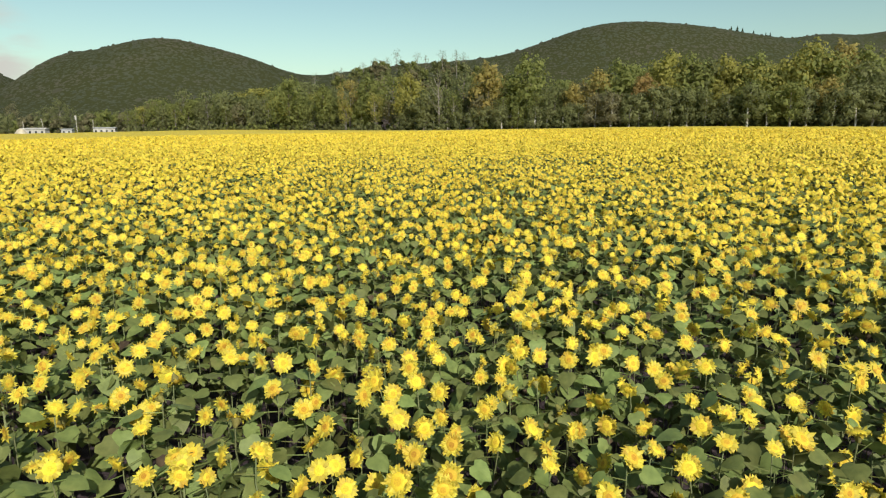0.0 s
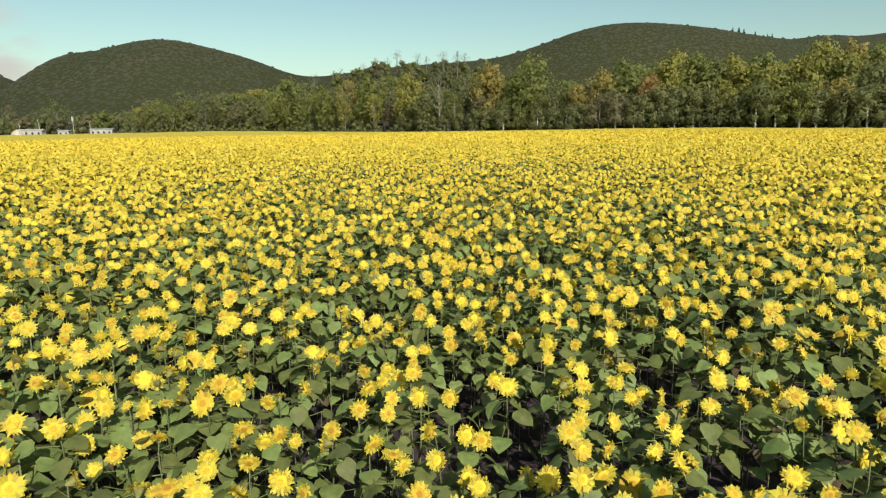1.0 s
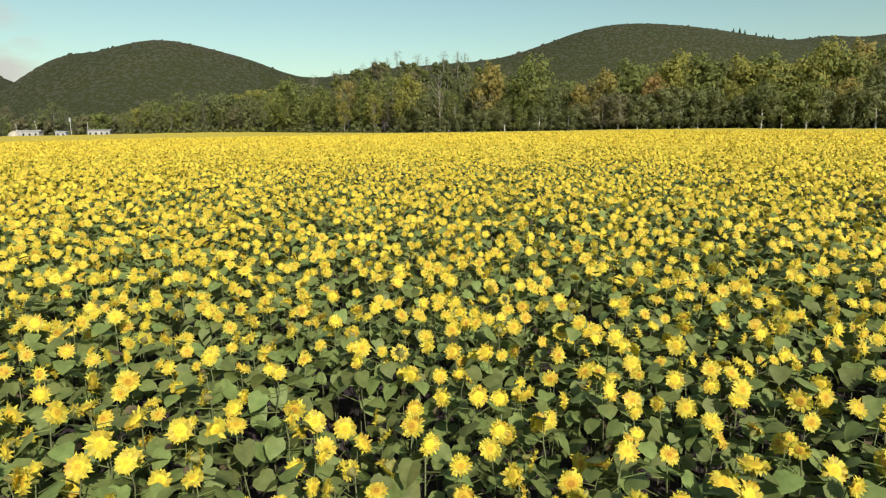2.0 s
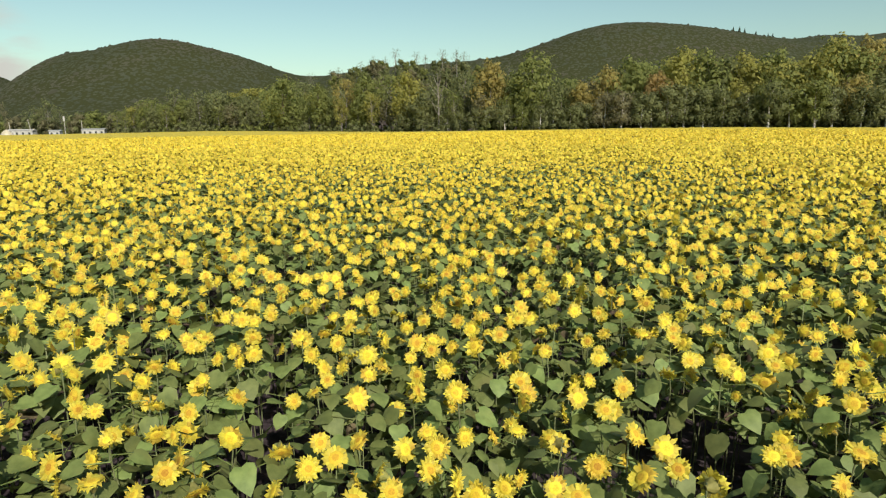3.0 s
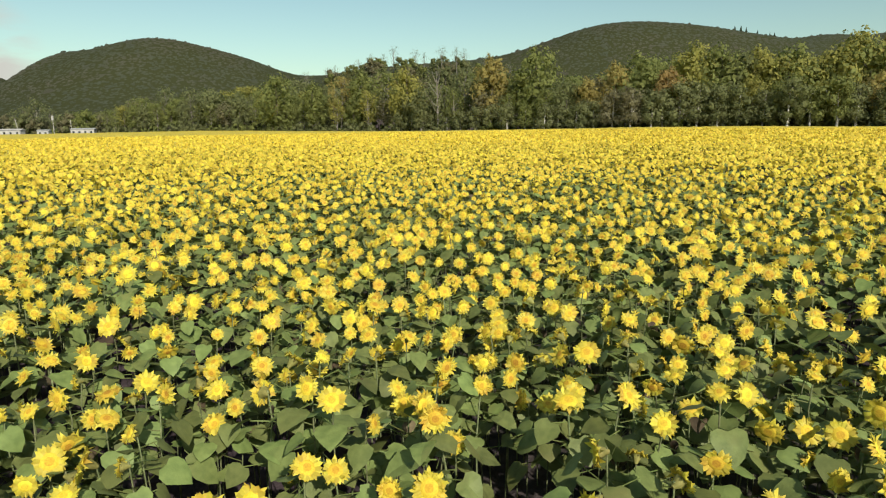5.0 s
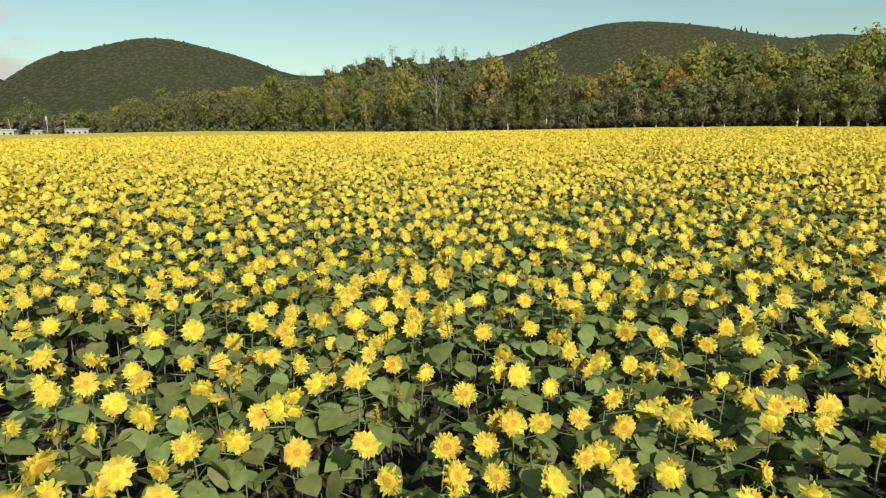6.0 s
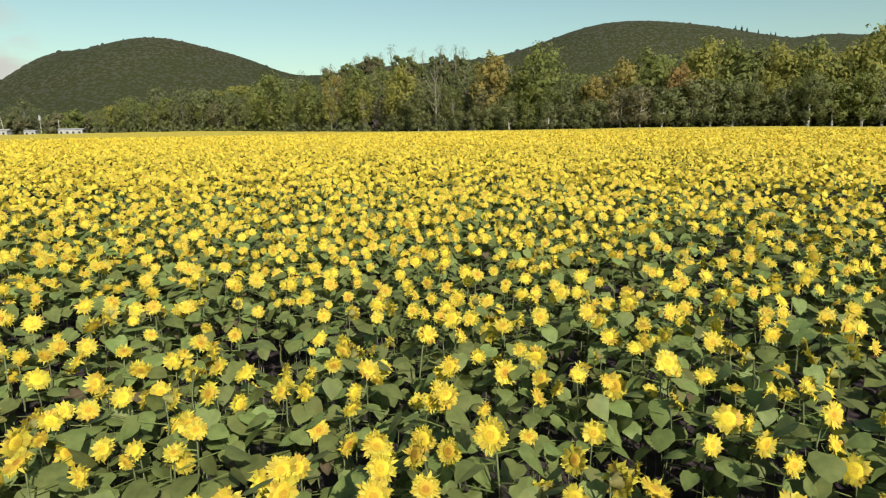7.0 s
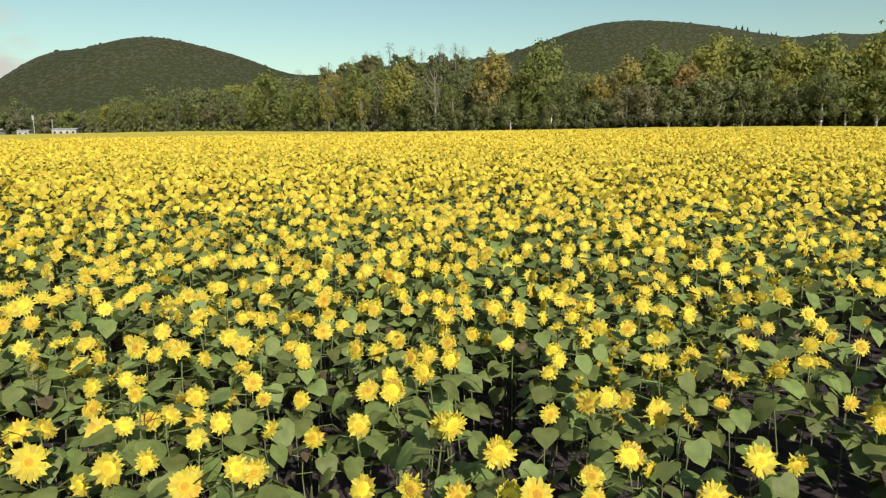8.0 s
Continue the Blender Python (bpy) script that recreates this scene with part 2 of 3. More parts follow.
def strip(name, off0, off1, lift, mat):
    xs = np.linspace(-300, 200, 130)
    v = []
    for x in xs:
        for o in (off0, (off0 + off1) / 2, off1):
            y = edge_y(x) + o
            v.append((x, y, float(ground_z(x, y)) + lift + (0.06 if o not in (off0, off1) else 0)))
    f = []
    for i in range(len(xs) - 1):
        for j in range(2):
            f.append((3 * i + j, 3 * i + 3 + j, 3 * i + 4 + j, 3 * i + 1 + j))
    return mesh_of(name, v, f, [mat], None, True)


tagged(new("road", strip("road", 1.2, 4.2, 0.12, M_TRACK)), "pale gravel farm track along the edge of the field", "track", "", "structure")


# ---- woods on the hills ----
def crown_block(seed):
    """A small uneven domed crown."""
    r = np.random.RandomState(seed)
    v = [(math.cos(a), math.sin(a), -0.5) for a in np.arange(6) * 1.0472] + [(0.72 * math.cos(a), 0.72 * math.sin(a), 0.55) for a in np.arange(3) * 2.0944 + 0.5] + [(0, 0, 1.0)]
    v = np.array(v) * (1 + r.uniform(-0.25, 0.25, (10, 1)))
    t = [(0, 1, 6), (1, 2, 7), (2, 3, 7), (3, 4, 8), (4, 5, 8), (5, 0, 6), (1, 7, 6), (3, 8, 7), (5, 6, 8), (6, 7, 9), (7, 8, 9), (8, 6, 9)]
    return v, np.array(t), np.zeros(len(t), int)


def poses(p, yaw, scale):
    """4 x 4 poses from places, turns about z and scales (n x 3)."""
    m = np.zeros((len(p), 4, 4))
    c, s = np.cos(yaw), np.sin(yaw)
    m[:, 0, 0], m[:, 0, 1], m[:, 1, 0], m[:, 1, 1], m[:, 2, 2], m[:, 3, 3] = c, -s, s, c, 1, 1
    m[:, :3, :3] *= scale[:, None, :]
    m[:, :3, 3] = p
    return m


def hill_woods():
    r = np.random.RandomState(5)
    step = 6.0
    X, Y = np.meshgrid(np.arange(-1150, 1300, step), np.arange(560, 1560, step * 1.25))
    X, Y = X.ravel() + r.uniform(-5, 5, X.size), Y.ravel() + r.uniform(-6, 6, X.size)
    ok = (np.abs(X / Y + 0.02) < 0.78) & (hill_height(X, Y) > 3) & (Y > 700)
    # only slopes that lean towards the field, and the crest
    ok &= hill_height(X, Y - 40) < hill_height(X, Y) + 3.0
    X, Y = X[ok], Y[ok]
    R = np.clip(np.exp(r.normal(1.33, 0.36, len(X))), 1.8, 8.5)
    P = np.stack([X, Y, ground_z(X, Y) + 0.3 - R * 0.20], 1)
    S = np.stack([R, R, R * np.where(r.uniform(0, 1, len(X)) < 0.03, 0.85, r.uniform(0.20, 0.40, len(X)))], 1)
    yaw, kind = r.uniform(0, 6.28, len(X)), r.randint(0, 6, len(X))
    gx = (ground_z(X + 4, Y) - ground_z(X - 4, Y)) / 8
    gy = (ground_z(X, Y + 4) - ground_z(X, Y - 4)) / 8
    soup, soft = Soup(), []
    for k in range(6):
        i = kind == k
        m = poses(P[i], yaw[i], S[i])
        dome = crown_block(k)[0]
        dome = np.einsum("nij,kj->nki", poses(P[i], yaw[i], np.ones((i.sum(), 3)))[:, :3, :3], dome / np.linalg.norm(dome, axis=1)[:, None])
        slope = np.stack([-gx[i], -gy[i], np.ones(i.sum())], 1)
        slope /= np.linalg.norm(slope, axis=1)[:, None]
        soft.append((slope[:, None] + 0.38 * dome).reshape(-1, 3))
        # the canopy follows the slope
        m[:, 2, :3] += gx[i][:, None] * m[:, 0, :3] + gy[i][:, None] * m[:, 1, :3]
        soup.spread(crown_block(k), m)
    v, t, m = soup.done()
    me = tri_mesh("hill_forest", v, t, [M_HILLWOOD], m, True)
    soft = np.concatenate(soft)
    me.normals_split_custom_set_from_vertices(soft / np.linalg.norm(soft, axis=1)[:, None])
    return me


tagged(new("hill_forest", hill_woods()), "dense dark green and brown woods covering the far hills", "forest", "", "stuff")


def conifer(h, seed):
    r = np.random.RandomState(seed)
    root = new("conifer")
    soup = Soup()
    tube([(0, 0, 0), (0, 0, h * 0.5), (0, 0, h)], [0.22, 0.14, 0.02], 5, 0, soup)
    v, t, m = soup.done()
    part("trunk", mesh_of("trunk", v, t, [M_BARK]), root)
    soup = Soup()
    for i in range(9):
        z, w = h * (0.10 + 0.09 * i), h * 0.27 * (1.05 - i / 9)
        n = 9
        ring = [(w * q * math.cos(a), w * q * math.sin(a), z - 0.06 * h * q) for a, q in
                ((6.283 * j / n + r.uniform(-0.2, 0.2), r.uniform(0.7, 1.2)) for j in range(n))]
        soup.add(ring + [(0, 0, z + h * 0.12)], [(j, (j + 1) % n, n) for j in range(n)], 0)
    v, t, m = soup.done()
    part("crown", mesh_of("crown", v, t, [M_CONIFER]), root)
    return tagged(root, "dark conifer rising above the hill's wooded crest", "tree", "conifers on the ridge")


for i, (x, h) in enumerate(((628, 12), (641, 15), (652, 13), (676, 11), (702, 9), (712, 10))):
    y = 1385
    conifer(h, i).matrix_basis = pose(x, y, float(ground_z(x, y)) + 1.0)


# ---- trees at the field's edge ----
def tree_meshes(h, w, bare, lobes, leaves, seed, leaf=0.5, solid=0.8):
    """Trunk with limbs, and a crown of leaf sprays in uneven lobes."""
    r = np.random.RandomState(seed)
    wood, crown, normals = Soup(), Soup(), []
    lean = r.uniform(-0.04, 0.04, 2) * h
    top = np.array([lean[0], lean[1], h * 0.86])
    r0 = 0.011 * h + 0.04 if h > 12 else 0.021 * h
    tube([(0, 0, -0.3), (lean[0] * .2, lean[1] * .2, h * 0.2), (lean[0] * .6 + r.uniform(-.2, .2), lean[1] * .6, h * 0.5), top],
         [r0 * 1.25, r0, r0 * 0.65, r0 * 0.12], 7, 0, wood)
    half = h * (0.97 - bare) / 2
    mid = h * bare + half
    for i in range(lobes):
        f = (i + 0.5) / lobes
        up = 2 * f - 1
        a = i * 2.4 + r.uniform(-0.6, 0.6)
        q = w * 0.5 * math.sqrt(max(0.0, 1 - up * up)) * r.uniform(0.35, 0.78) * (1.0 - 0.18 * up)
        z = mid + half * 0.78 * up + r.uniform(-0.05, 0.05) * h
        c = np.array([q * math.cos(a) + lean[0] * z / h, q * math.sin(a) + lean[1] * z / h, z])
        k = w * r.uniform(0.17, 0.30)
        s = np.array([k * r.uniform(0.85, 1.2), k * r.uniform(0.85, 1.2), k * r.uniform(0.8, 1.15)])
        base = np.array([lean[0] * f * .8, lean[1] * f * .8, max(h * 0.15, z - h * 0.16)])
        if i % 3 == 0 or solid < 0.5:
            tube([base, base * .45 + c * .55 + r.uniform(-.2, .2, 3), c + (0, 0, s[2] * .5)], [r0 * 0.42, r0 * 0.25, 0.02], 4, 0, wood)
        # tufts of leaves on the lobe, and coarser sprays within it
        tufts = 11
        d = r.normal(size=(tufts, 3)) + (0, 0, 0.2)
        d /= np.linalg.norm(d, axis=1)[:, None]
        spots = [(c, s * 0.78, np.zeros(3), int(solid * 78), leaf * 1.75, 0.35, 1.0)]
        for j in range(tufts):
            spots.append((c + d[j] * s * r.uniform(0.45, 0.8), s * r.uniform(0.30, 0.46), d[j], int(1.35 * leaves) // (lobes * tufts), leaf, 0.6, 1.05))
        for place, reach, way, n, size, lo, hi in spots:
            e = way * 0.5 + r.normal(size=(n, 3)) * 0.7
            e /= np.linalg.norm(e, axis=1)[:, None]
            p = place + e * reach * r.uniform(lo, hi, (n, 1))
            u = np.cross(e, r.normal(size=(n, 3)))
            u /= np.linalg.norm(u, axis=1)[:, None]
            k = np.cross(e + r.normal(size=(n, 3)) * 0.3, u)
            k /= np.linalg.norm(k, axis=1)[:, None]
            L = size * r.uniform(0.55, 1.25, (n, 1))
            droop = np.array([0, 0, -0.2]) * L
            soft = e * 0.75 + (p - c) / s * 0.6 + (0, 0, 0.15) + r.normal(size=(n, 3)) * 0.12
            # each spray turns its upper side outwards
            k = np.where((np.cross(u, k) * soft).sum(1)[:, None] > 0, k, -k)
            V = np.stack([p - u * L * .6, p + k * L * .5 + droop * .4, p + u * L * .7 + droop, p - k * L * .5], 1).reshape(-1, 3)
            b = np.arange(n)[:, None] * 4
            crown.add(V, np.concatenate([b + [0, 2, 1], b + [0, 3, 2]]), 0)
            normals.append(np.repeat(soft / np.linalg.norm(soft, axis=1)[:, None], 4, 0))
    return wood.done(), crown.done(), np.concatenate(normals)


TREES = {}


def tree(shape, tone):
    """A tree of that shape and foliage colour: the first one is built, later ones are copies."""
    H, W, bare, lobes, leaves, bark, name, label, leaf, solid = SHAPES[shape]
    root = new(name)
    (v, t, m), (cv, ct, cm), soft = SHAPE_DATA[shape]
    part("trunk", mesh_of("trunk", v, t, [bark], None, True), root)
    leafage = mesh_of("crown", cv, ct, [FOLIAGE[tone]], None, True)
    leafage.normals_split_custom_set_from_vertices(soft)
    part("crown", leafage, root)
    return tagged(root, label % TONE_WORDS[tone], "tree", "trees at the field's edge")


TONE_WORDS = {"green": "olive green", "dark": "dark green", "yellow": "yellow-green autumn", "gold": "golden brown autumn", "grey": "grey-green",
              "amber": "orange-brown autumn", "dry": "dry grey-brown"}
SHAPES = {
    "broad": (20.0, 15.5, 0.12, 22, 1150, M_BARK, "broadleaf_tree", "tall broadleaf tree with %s foliage in the wood", 0.53, 0.7),
    "tall": (23.0, 13.0, 0.12, 22, 1150, M_BARK, "broadleaf_tree", "tall slender tree with %s foliage in the wood", 0.53, 0.7),
    "round": (17.0, 15.0, 0.08, 18, 1150, M_BARK, "broadleaf_tree", "round-crowned tree with %s foliage in the wood", 0.53, 0.7),
    "back": (22.0, 16.0, 0.30, 13, 460, M_BARK, "broadleaf_tree", "tall tree with %s foliage deep in the wood", 0.62, 0.55),
    "thin": (20.0, 11.0, 0.24, 20, 780, M_MID_BARK, "broadleaf_tree", "half-bare grey-trunked tree with sparse %s foliage", 0.40, 0.25),
    "ridge": (13.0, 13.0, 0.10, 8, 320, M_BARK, "broadleaf_tree", "tree with %s foliage on the low ridge", 0.85, 0.55),
    "bare": (23.0, 11.0, 0.36, 14, 260, M_MID_BARK, "broadleaf_tree", "nearly bare tree with a grey trunk and few %s leaves", 0.40, 0.0),
    "young": (10.5, 8.4, 0.19, 14, 1000, M_PALE_BARK, "young_tree", "small pale-trunked tree with %s foliage beside the field", 0.34, 0.6),
    "bush": (4.4, 6.0, 0.02, 7, 220, M_BARK, "bush", "low %s bush under the trees at the field's edge", 0.42, 0.5),
}
SHAPE_DATA = {}
for i, (k, q) in enumerate(SHAPES.items()):
    SHAPE_DATA[k] = tree_meshes(q[0], q[1], q[2], q[3], q[4], 40 + i, q[8], q[9])


def plant_tree(shape, tone, x, y, turn, size, high=1.0):
    m = pose(x, y, float(ground_z(x, y)) - 0.05, 0, 0, turn) @ Matrix.Diagonal((size, size, size * high, 1))
    if (shape, tone) in TREES:
        ob = TREES[shape, tone]
        return copy_thing(ob, m @ Matrix.Diagonal((1 / ob.scale[0], 1 / ob.scale[1], 1 / ob.scale[2], 1)))
    ob = tree(shape, tone)
    ob.matrix_basis = m
    TREES[shape, tone] = ob
    return ob


rt = random.Random(21)
# front row of small trees with pale trunks, along the straight part of the edge
x = -12.0
while x < 130:
    plant_tree("young", rt.choice(("grey", "grey", "grey", "dark", "dry", "green")), x, float(edge_y(x)) + 6 + rt.uniform(-1, 2.5), rt.uniform(0, 360), rt.uniform(0.95, 1.22) if x > 45 else rt.uniform(0.7, 0.95))
    x += rt.uniform(3.0, 5.2)
# the trees that stand out of the wood: shape, colour, x, distance behind the field's edge, height
for shape, tone, x, gap, h in (
        ("thin", "green", -143, 12, 19.0), ("thin", "grey", -134, 22, 24.2), ("thin", "grey", -119, 18, 22.6), ("round", "grey", -107, 14, 20.9),
        ("round", "dark", -94, 18, 18.9), ("broad", "green", -67, 10, 24.8), ("tall", "green", -47, 8, 21.5), ("thin", "gold", -36, 14, 24.4),
        ("tall", "green", -26, 16, 24.7), ("thin", "green", -17, 20, 24.8), ("broad", "yellow", -8, 14, 22.3), ("bare", "grey", 2, 7, 24.1),
        ("thin", "grey", 10, 16, 23.1), ("tall", "gold", 18, 14, 24.6), ("broad", "green", 30, 18, 24.7), ("round", "dark", 38, 14, 15.1),
        ("tall", "gold", 43, 14, 15.7), ("tall", "gold", 51, 18, 19.9), ("broad", "green", 58, 20, 21.3), ("tall", "amber", 62, 13, 17.1),
        ("broad", "yellow", 69, 22, 23.0), ("broad", "green", 77, 22, 22.0), ("tall", "yellow", 85, 24, 22.3), ("broad", "green", 93, 24, 21.2),
        ("broad", "yellow", 105, 28, 24.3), ("tall", "gold", 113, 30, 25.3), ("broad", "green", 119, 30, 22.4)):
    plant_tree(shape, tone, x, float(edge_y(x)) + gap, rt.uniform(0, 360), h / SHAPES[shape][0])
# the wood round and behind them, several rows deep and lower
for row, (gap, step) in enumerate(((11, 8.5), (24, 8.0), (40, 8.5), (58, 11.0))):
    x = -165.0 + row * 3
    while x < 138:
        right = x > 62
        if row >= 2 or row == 1 and rt.random() < 0.5:
            shape = "back"
        else:
            shape = rt.choice(("broad", "tall", "round", "broad") if right else ("round", "thin", "thin", "tall", "thin"))
        tone = rt.choice(("green", "yellow", "yellow", "dark", "green", "grey", "gold", "green") if right else ("green", "grey", "dry", "green", "green", "grey", "green", "yellow"))
        tall = rt.uniform(13.5, 17.5) if row == 0 else rt.uniform(16, 20) if row == 1 else rt.uniform(18, 21.5)
        tall *= 1.12 if x > 66 and row else 1.0
        if 34 < x < 48:
            tall *= 0.72
        if row == 0 and x > 20:
            tall *= 0.8
        plant_tree(shape, tone, x, float(edge_y(x)) + gap + rt.uniform(-3, 3), rt.uniform(0, 360), tall / SHAPES[shape][0])
        x += step * rt.uniform(0.75, 1.3) * (0.85 if x < 0 else 1.0)
# bushes along the foot of the wood
x = -160.0
while x < 138:
    plant_tree("bush", rt.choice(("dark", "green", "grey", "dark")), x, float(edge_y(x)) + (9.0 if x > 20 else 5.5) + rt.uniform(-1, 2), rt.uniform(0, 360), rt.uniform(0.6, 1.2))
    x += rt.uniform(3.0, 6.0)
x = -120.0
while x < 130:
    plant_tree("bush", rt.choice(("dark", "green", "dark")), x, float(edge_y(x)) + rt.uniform(15, 20), rt.uniform(0, 360), rt.uniform(0.8, 1.4))
    x += rt.uniform(5.0, 8.0)
# the low ridge behind the wood, with nearly bare trees along its crest
for i in range(115):
    x, y = rt.uniform(-115, 95), rt.uniform(352, 392)
    if hill_height(x, y) > 4:
        plant_tree("ridge", rt.choice(("grey", "dry", "dark", "green")), x, y, rt.uniform(0, 360), rt.uniform(0.55, 0.85))
for i in range(15):
    x = -68 + i * 8 + rt.uniform(-3, 3)
    plant_tree("bare", rt.choice(("grey", "dark")), x, 386 + rt.uniform(-6, 6), rt.uniform(0, 360), rt.uniform(0.50, 0.72))
# scattered trees and bushes round the farm buildings
for i in range(84):
    x = rt.uniform(-350, -140)
    plant_tree(rt.choice(("ridge", "ridge", "thin")), rt.choice(("grey", "dry", "green", "grey")), x, float(edge_y(x)) + rt.uniform(34, 85), rt.uniform(0, 360), rt.uniform(0.6, 1.12))
for i in range(14):
    x = rt.uniform(-275, -155)
    plant_tree("young", rt.choice(("grey", "dry", "dark")), x, float(edge_y(x)) + rt.uniform(9, 26) + (24 if -262 < x < -170 else 0), rt.uniform(0, 360), rt.uniform(0.55, 0.95))
for i in range(34):
    x = rt.uniform(-300, -145)
    plant_tree("bush", rt.choice(("grey", "dry", "green")), x, float(edge_y(x)) + rt.uniform(5, 12) + (28 if -262 < x < -170 else 0), rt.uniform(0, 360), rt.uniform(0.45, 1.0))


# ---- farm buildings far off beyond the field ----
def box(soup, x0, x1, y0, y1, z0, z1, m):
    v = [(x, y, z) for z in (z0, z1) for y in (y0, y1) for x in (x0, x1)]
    f = [(0, 1, 3), (0, 3, 2), (4, 7, 5), (4, 6, 7), (0, 5, 1), (0, 4, 5), (2, 3, 7), (2, 7, 6), (0, 2, 6), (0, 6, 4), (1, 5, 7), (1, 7, 3)]
    soup.add(v, f, m)


def block(name, dims, mat, parent, label=""):
    s = Soup()
    box(s, *dims, 0)
    v, t, m = s.done()
    return part(name, mesh_of(name, v, t, [mat]), parent, label)


def farm_building(w, d, h, roof_h, windows, wall, roof, label):
    root = new("farm_building")
    block("wall", (-w / 2, w / 2, 0, d, 0, h), wall, root)
    s = Soup()
    e = 0.35
    v = [(-w / 2 - e, -e, h), (w / 2 + e, -e, h), (w / 2 + e, d + e, h), (-w / 2 - e, d + e, h), (-w / 2 - e, d / 2, h + roof_h), (w / 2 + e, d / 2, h + roof_h)]
    s.add(v, [(0, 1, 5), (0, 5, 4), (2, 3, 4), (2, 4, 5), (0, 4, 3), (1, 2, 5), (0, 3, 2), (0, 2, 1)], 0)
    v, t, m = s.done()
    part("roof", mesh_of("roof", v, t, [roof]), root)
    for i in range(windows):
        x = -w / 2 + w * (i + 0.5) / windows
        win = block("window", (x - 0.65, x + 0.65, -0.06, 0.02, h * 0.3, h * 0.78), M_WHITEWALL, root)
        block("pane", (x - 0.5, x + 0.5, -0.10, -0.062, h * 0.34, h * 0.74), M_DARKGLASS, win)
    return tagged(root, label, "building", "farm buildings")


for x, y, turn, q in (
        (-181, 356, 12, (11.0, 5, 3.6, 0.6, 4, M_WHITEWALL, M_GREYROOF, "long low white farm building with dark windows")),
        (-205, 362, 8, (5.5, 4, 3.3, 0.5, 2, M_GREYROOF, M_GREYROOF, "small grey farm shed among trees")),
        (-226, 366, 5, (13.0, 5, 3.7, 0.8, 4, M_WHITEWALL, M_WHITEWALL, "long white farm building with a pale roof")),
        (-211, 371, -6, (4.5, 4, 3.2, 0.7, 1, M_WHITEWALL, M_GREYROOF, "white outbuilding beside the farm")),
        (-251, 358, 10, (5.0, 4, 3.2, 0.5, 2, M_WHITEWALL, M_GREYROOF, "small white shed at the field's far corner"))):
    farm_building(*q).matrix_basis = pose(x, y, float(ground_z(x, y)), 0, 0, turn)


def straw_mound(w, h):
    root = new("straw_mound")
    r = np.random.RandomState(3)
    v, t = [], []
    n, k = 14, 5
    for i in range(k):
        q = i / (k - 1)
        for j in range(n):
            a = 6.283 * j / n
            rad = w / 2 * (1 - q) ** 0.55 * r.uniform(0.9, 1.08)
            v.append((rad * math.cos(a), rad * 0.7 * math.sin(a), h * q))
    for i in range(k - 1):
        for j in range(n):
            a, b = i * n + j, i * n + (j + 1) % n
            t += [(a, b, b + n), (a, b + n, a + n)]
    part("mound", mesh_of("mound", v, t, [M_TARP], None, True), root)
    return tagged(root, "pale mound of straw beside the farm track", "straw")


straw_mound(8.0, 4.4).matrix_basis = pose(-222, 349, float(ground_z(-222, 349)))


def utility_pole(h, lean, sign):
    root = new("utility_pole")
    s = Soup()
    tube([(0, 0, -0.3), (lean * 0.5, 0, h * 0.5), (lean, 0, h)], [0.16, 0.13, 0.10], 6, 0, s)
    v, t, m = s.done()
    part("pole", mesh_of("pole", v, t, [M_PALE_BARK]), root)
    if sign:
        block("box", (lean - 0.42, lean + 0.42, -0.3, 0.3, h - 2.3, h + 0.1), M_WHITEWALL, root, "white box on the pole")
    else:
        block("crossarm", (lean - 0.8, lean + 0.8, -0.06, 0.06, h - 0.8, h - 0.65), M_BARK, root)
    return tagged(root, "tall pole with a white box" if sign else "leaning wooden pole with a crossarm", "pole")


for x, y, h, lean, sign in ((-199, 362, 10.8, 0.0, True), (-212, 354, 9.5, -1.4, False), (-223, 354, 8.0, -0.5, False), (-190, 362, 8.5, 0.3, False)):
    utility_pole(h, lean, sign).matrix_basis = pose(x, y, float(ground_z(x, y)))


# ---- sunflowers ----
PETAL, RING, DISC, LEAF, CALYX, STEM, DRY = range(7)
CROP_MATS = [M_PETAL, M_RING, M_DISC, M_LEAF, M_CALYX, M_STEM, M_DRY]


def petals(r, n1, n2, fine=False):
    """Two whorls of pointed petals round the z axis, a head 0.2 m across."""
    s = Soup()
    for layer, (n, r1, lift) in enumerate(((n1, 0.097, 0.0), (n2, 0.090, 0.008))):
        for i in range(n):
            if r.uniform() < 0.08:
                continue
            a = 6.283 * (i + 0.5 * layer) / n + r.uniform(-0.13, 0.13)
            q = r1 * r.uniform(0.80, 1.11)
            w = r.uniform(0.0100, 0.0142)
            z1, z2 = lift + r.uniform(-0.002, 0.014), lift + r.uniform(-0.034, 0.036)
            c, k = math.cos(a), math.sin(a)

            def at(rad, side, z):
                return rad * c - side * k, rad * k + side * c, z
            if fine:
                tw = r.uniform(-0.006, 0.006)
                v = [at(0.030, -w * .7, 0.0), at(0.030, w * .7, 0.0), at(0.066, -w, z1 - .003 + tw), at(0.066, 0, z1 - .008), at(0.066, w, z1 - .003 - tw),
                     at(q * .89, -w * .64, (z1 + z2) / 2), at(q * .89, w * .64, (z1 + z2) / 2), at(q, tw, z2)]
                s.add(v, [(0, 3, 2), (0, 1, 3), (1, 4, 3), (2, 3, 5), (3, 6, 5), (3, 4, 6), (5, 6, 7)], PETAL)
            else:
                v = [at(0.026, -w * .6, 0.0), at(0.026, w * .6, 0.0), at(0.077, -w * 1.1, z1), at(0.077, w * 1.1, z1), at(q, 0, z2)]
                s.add(v, [(0, 1, 3), (0, 3, 2), (2, 3, 4)], PETAL)
    return s


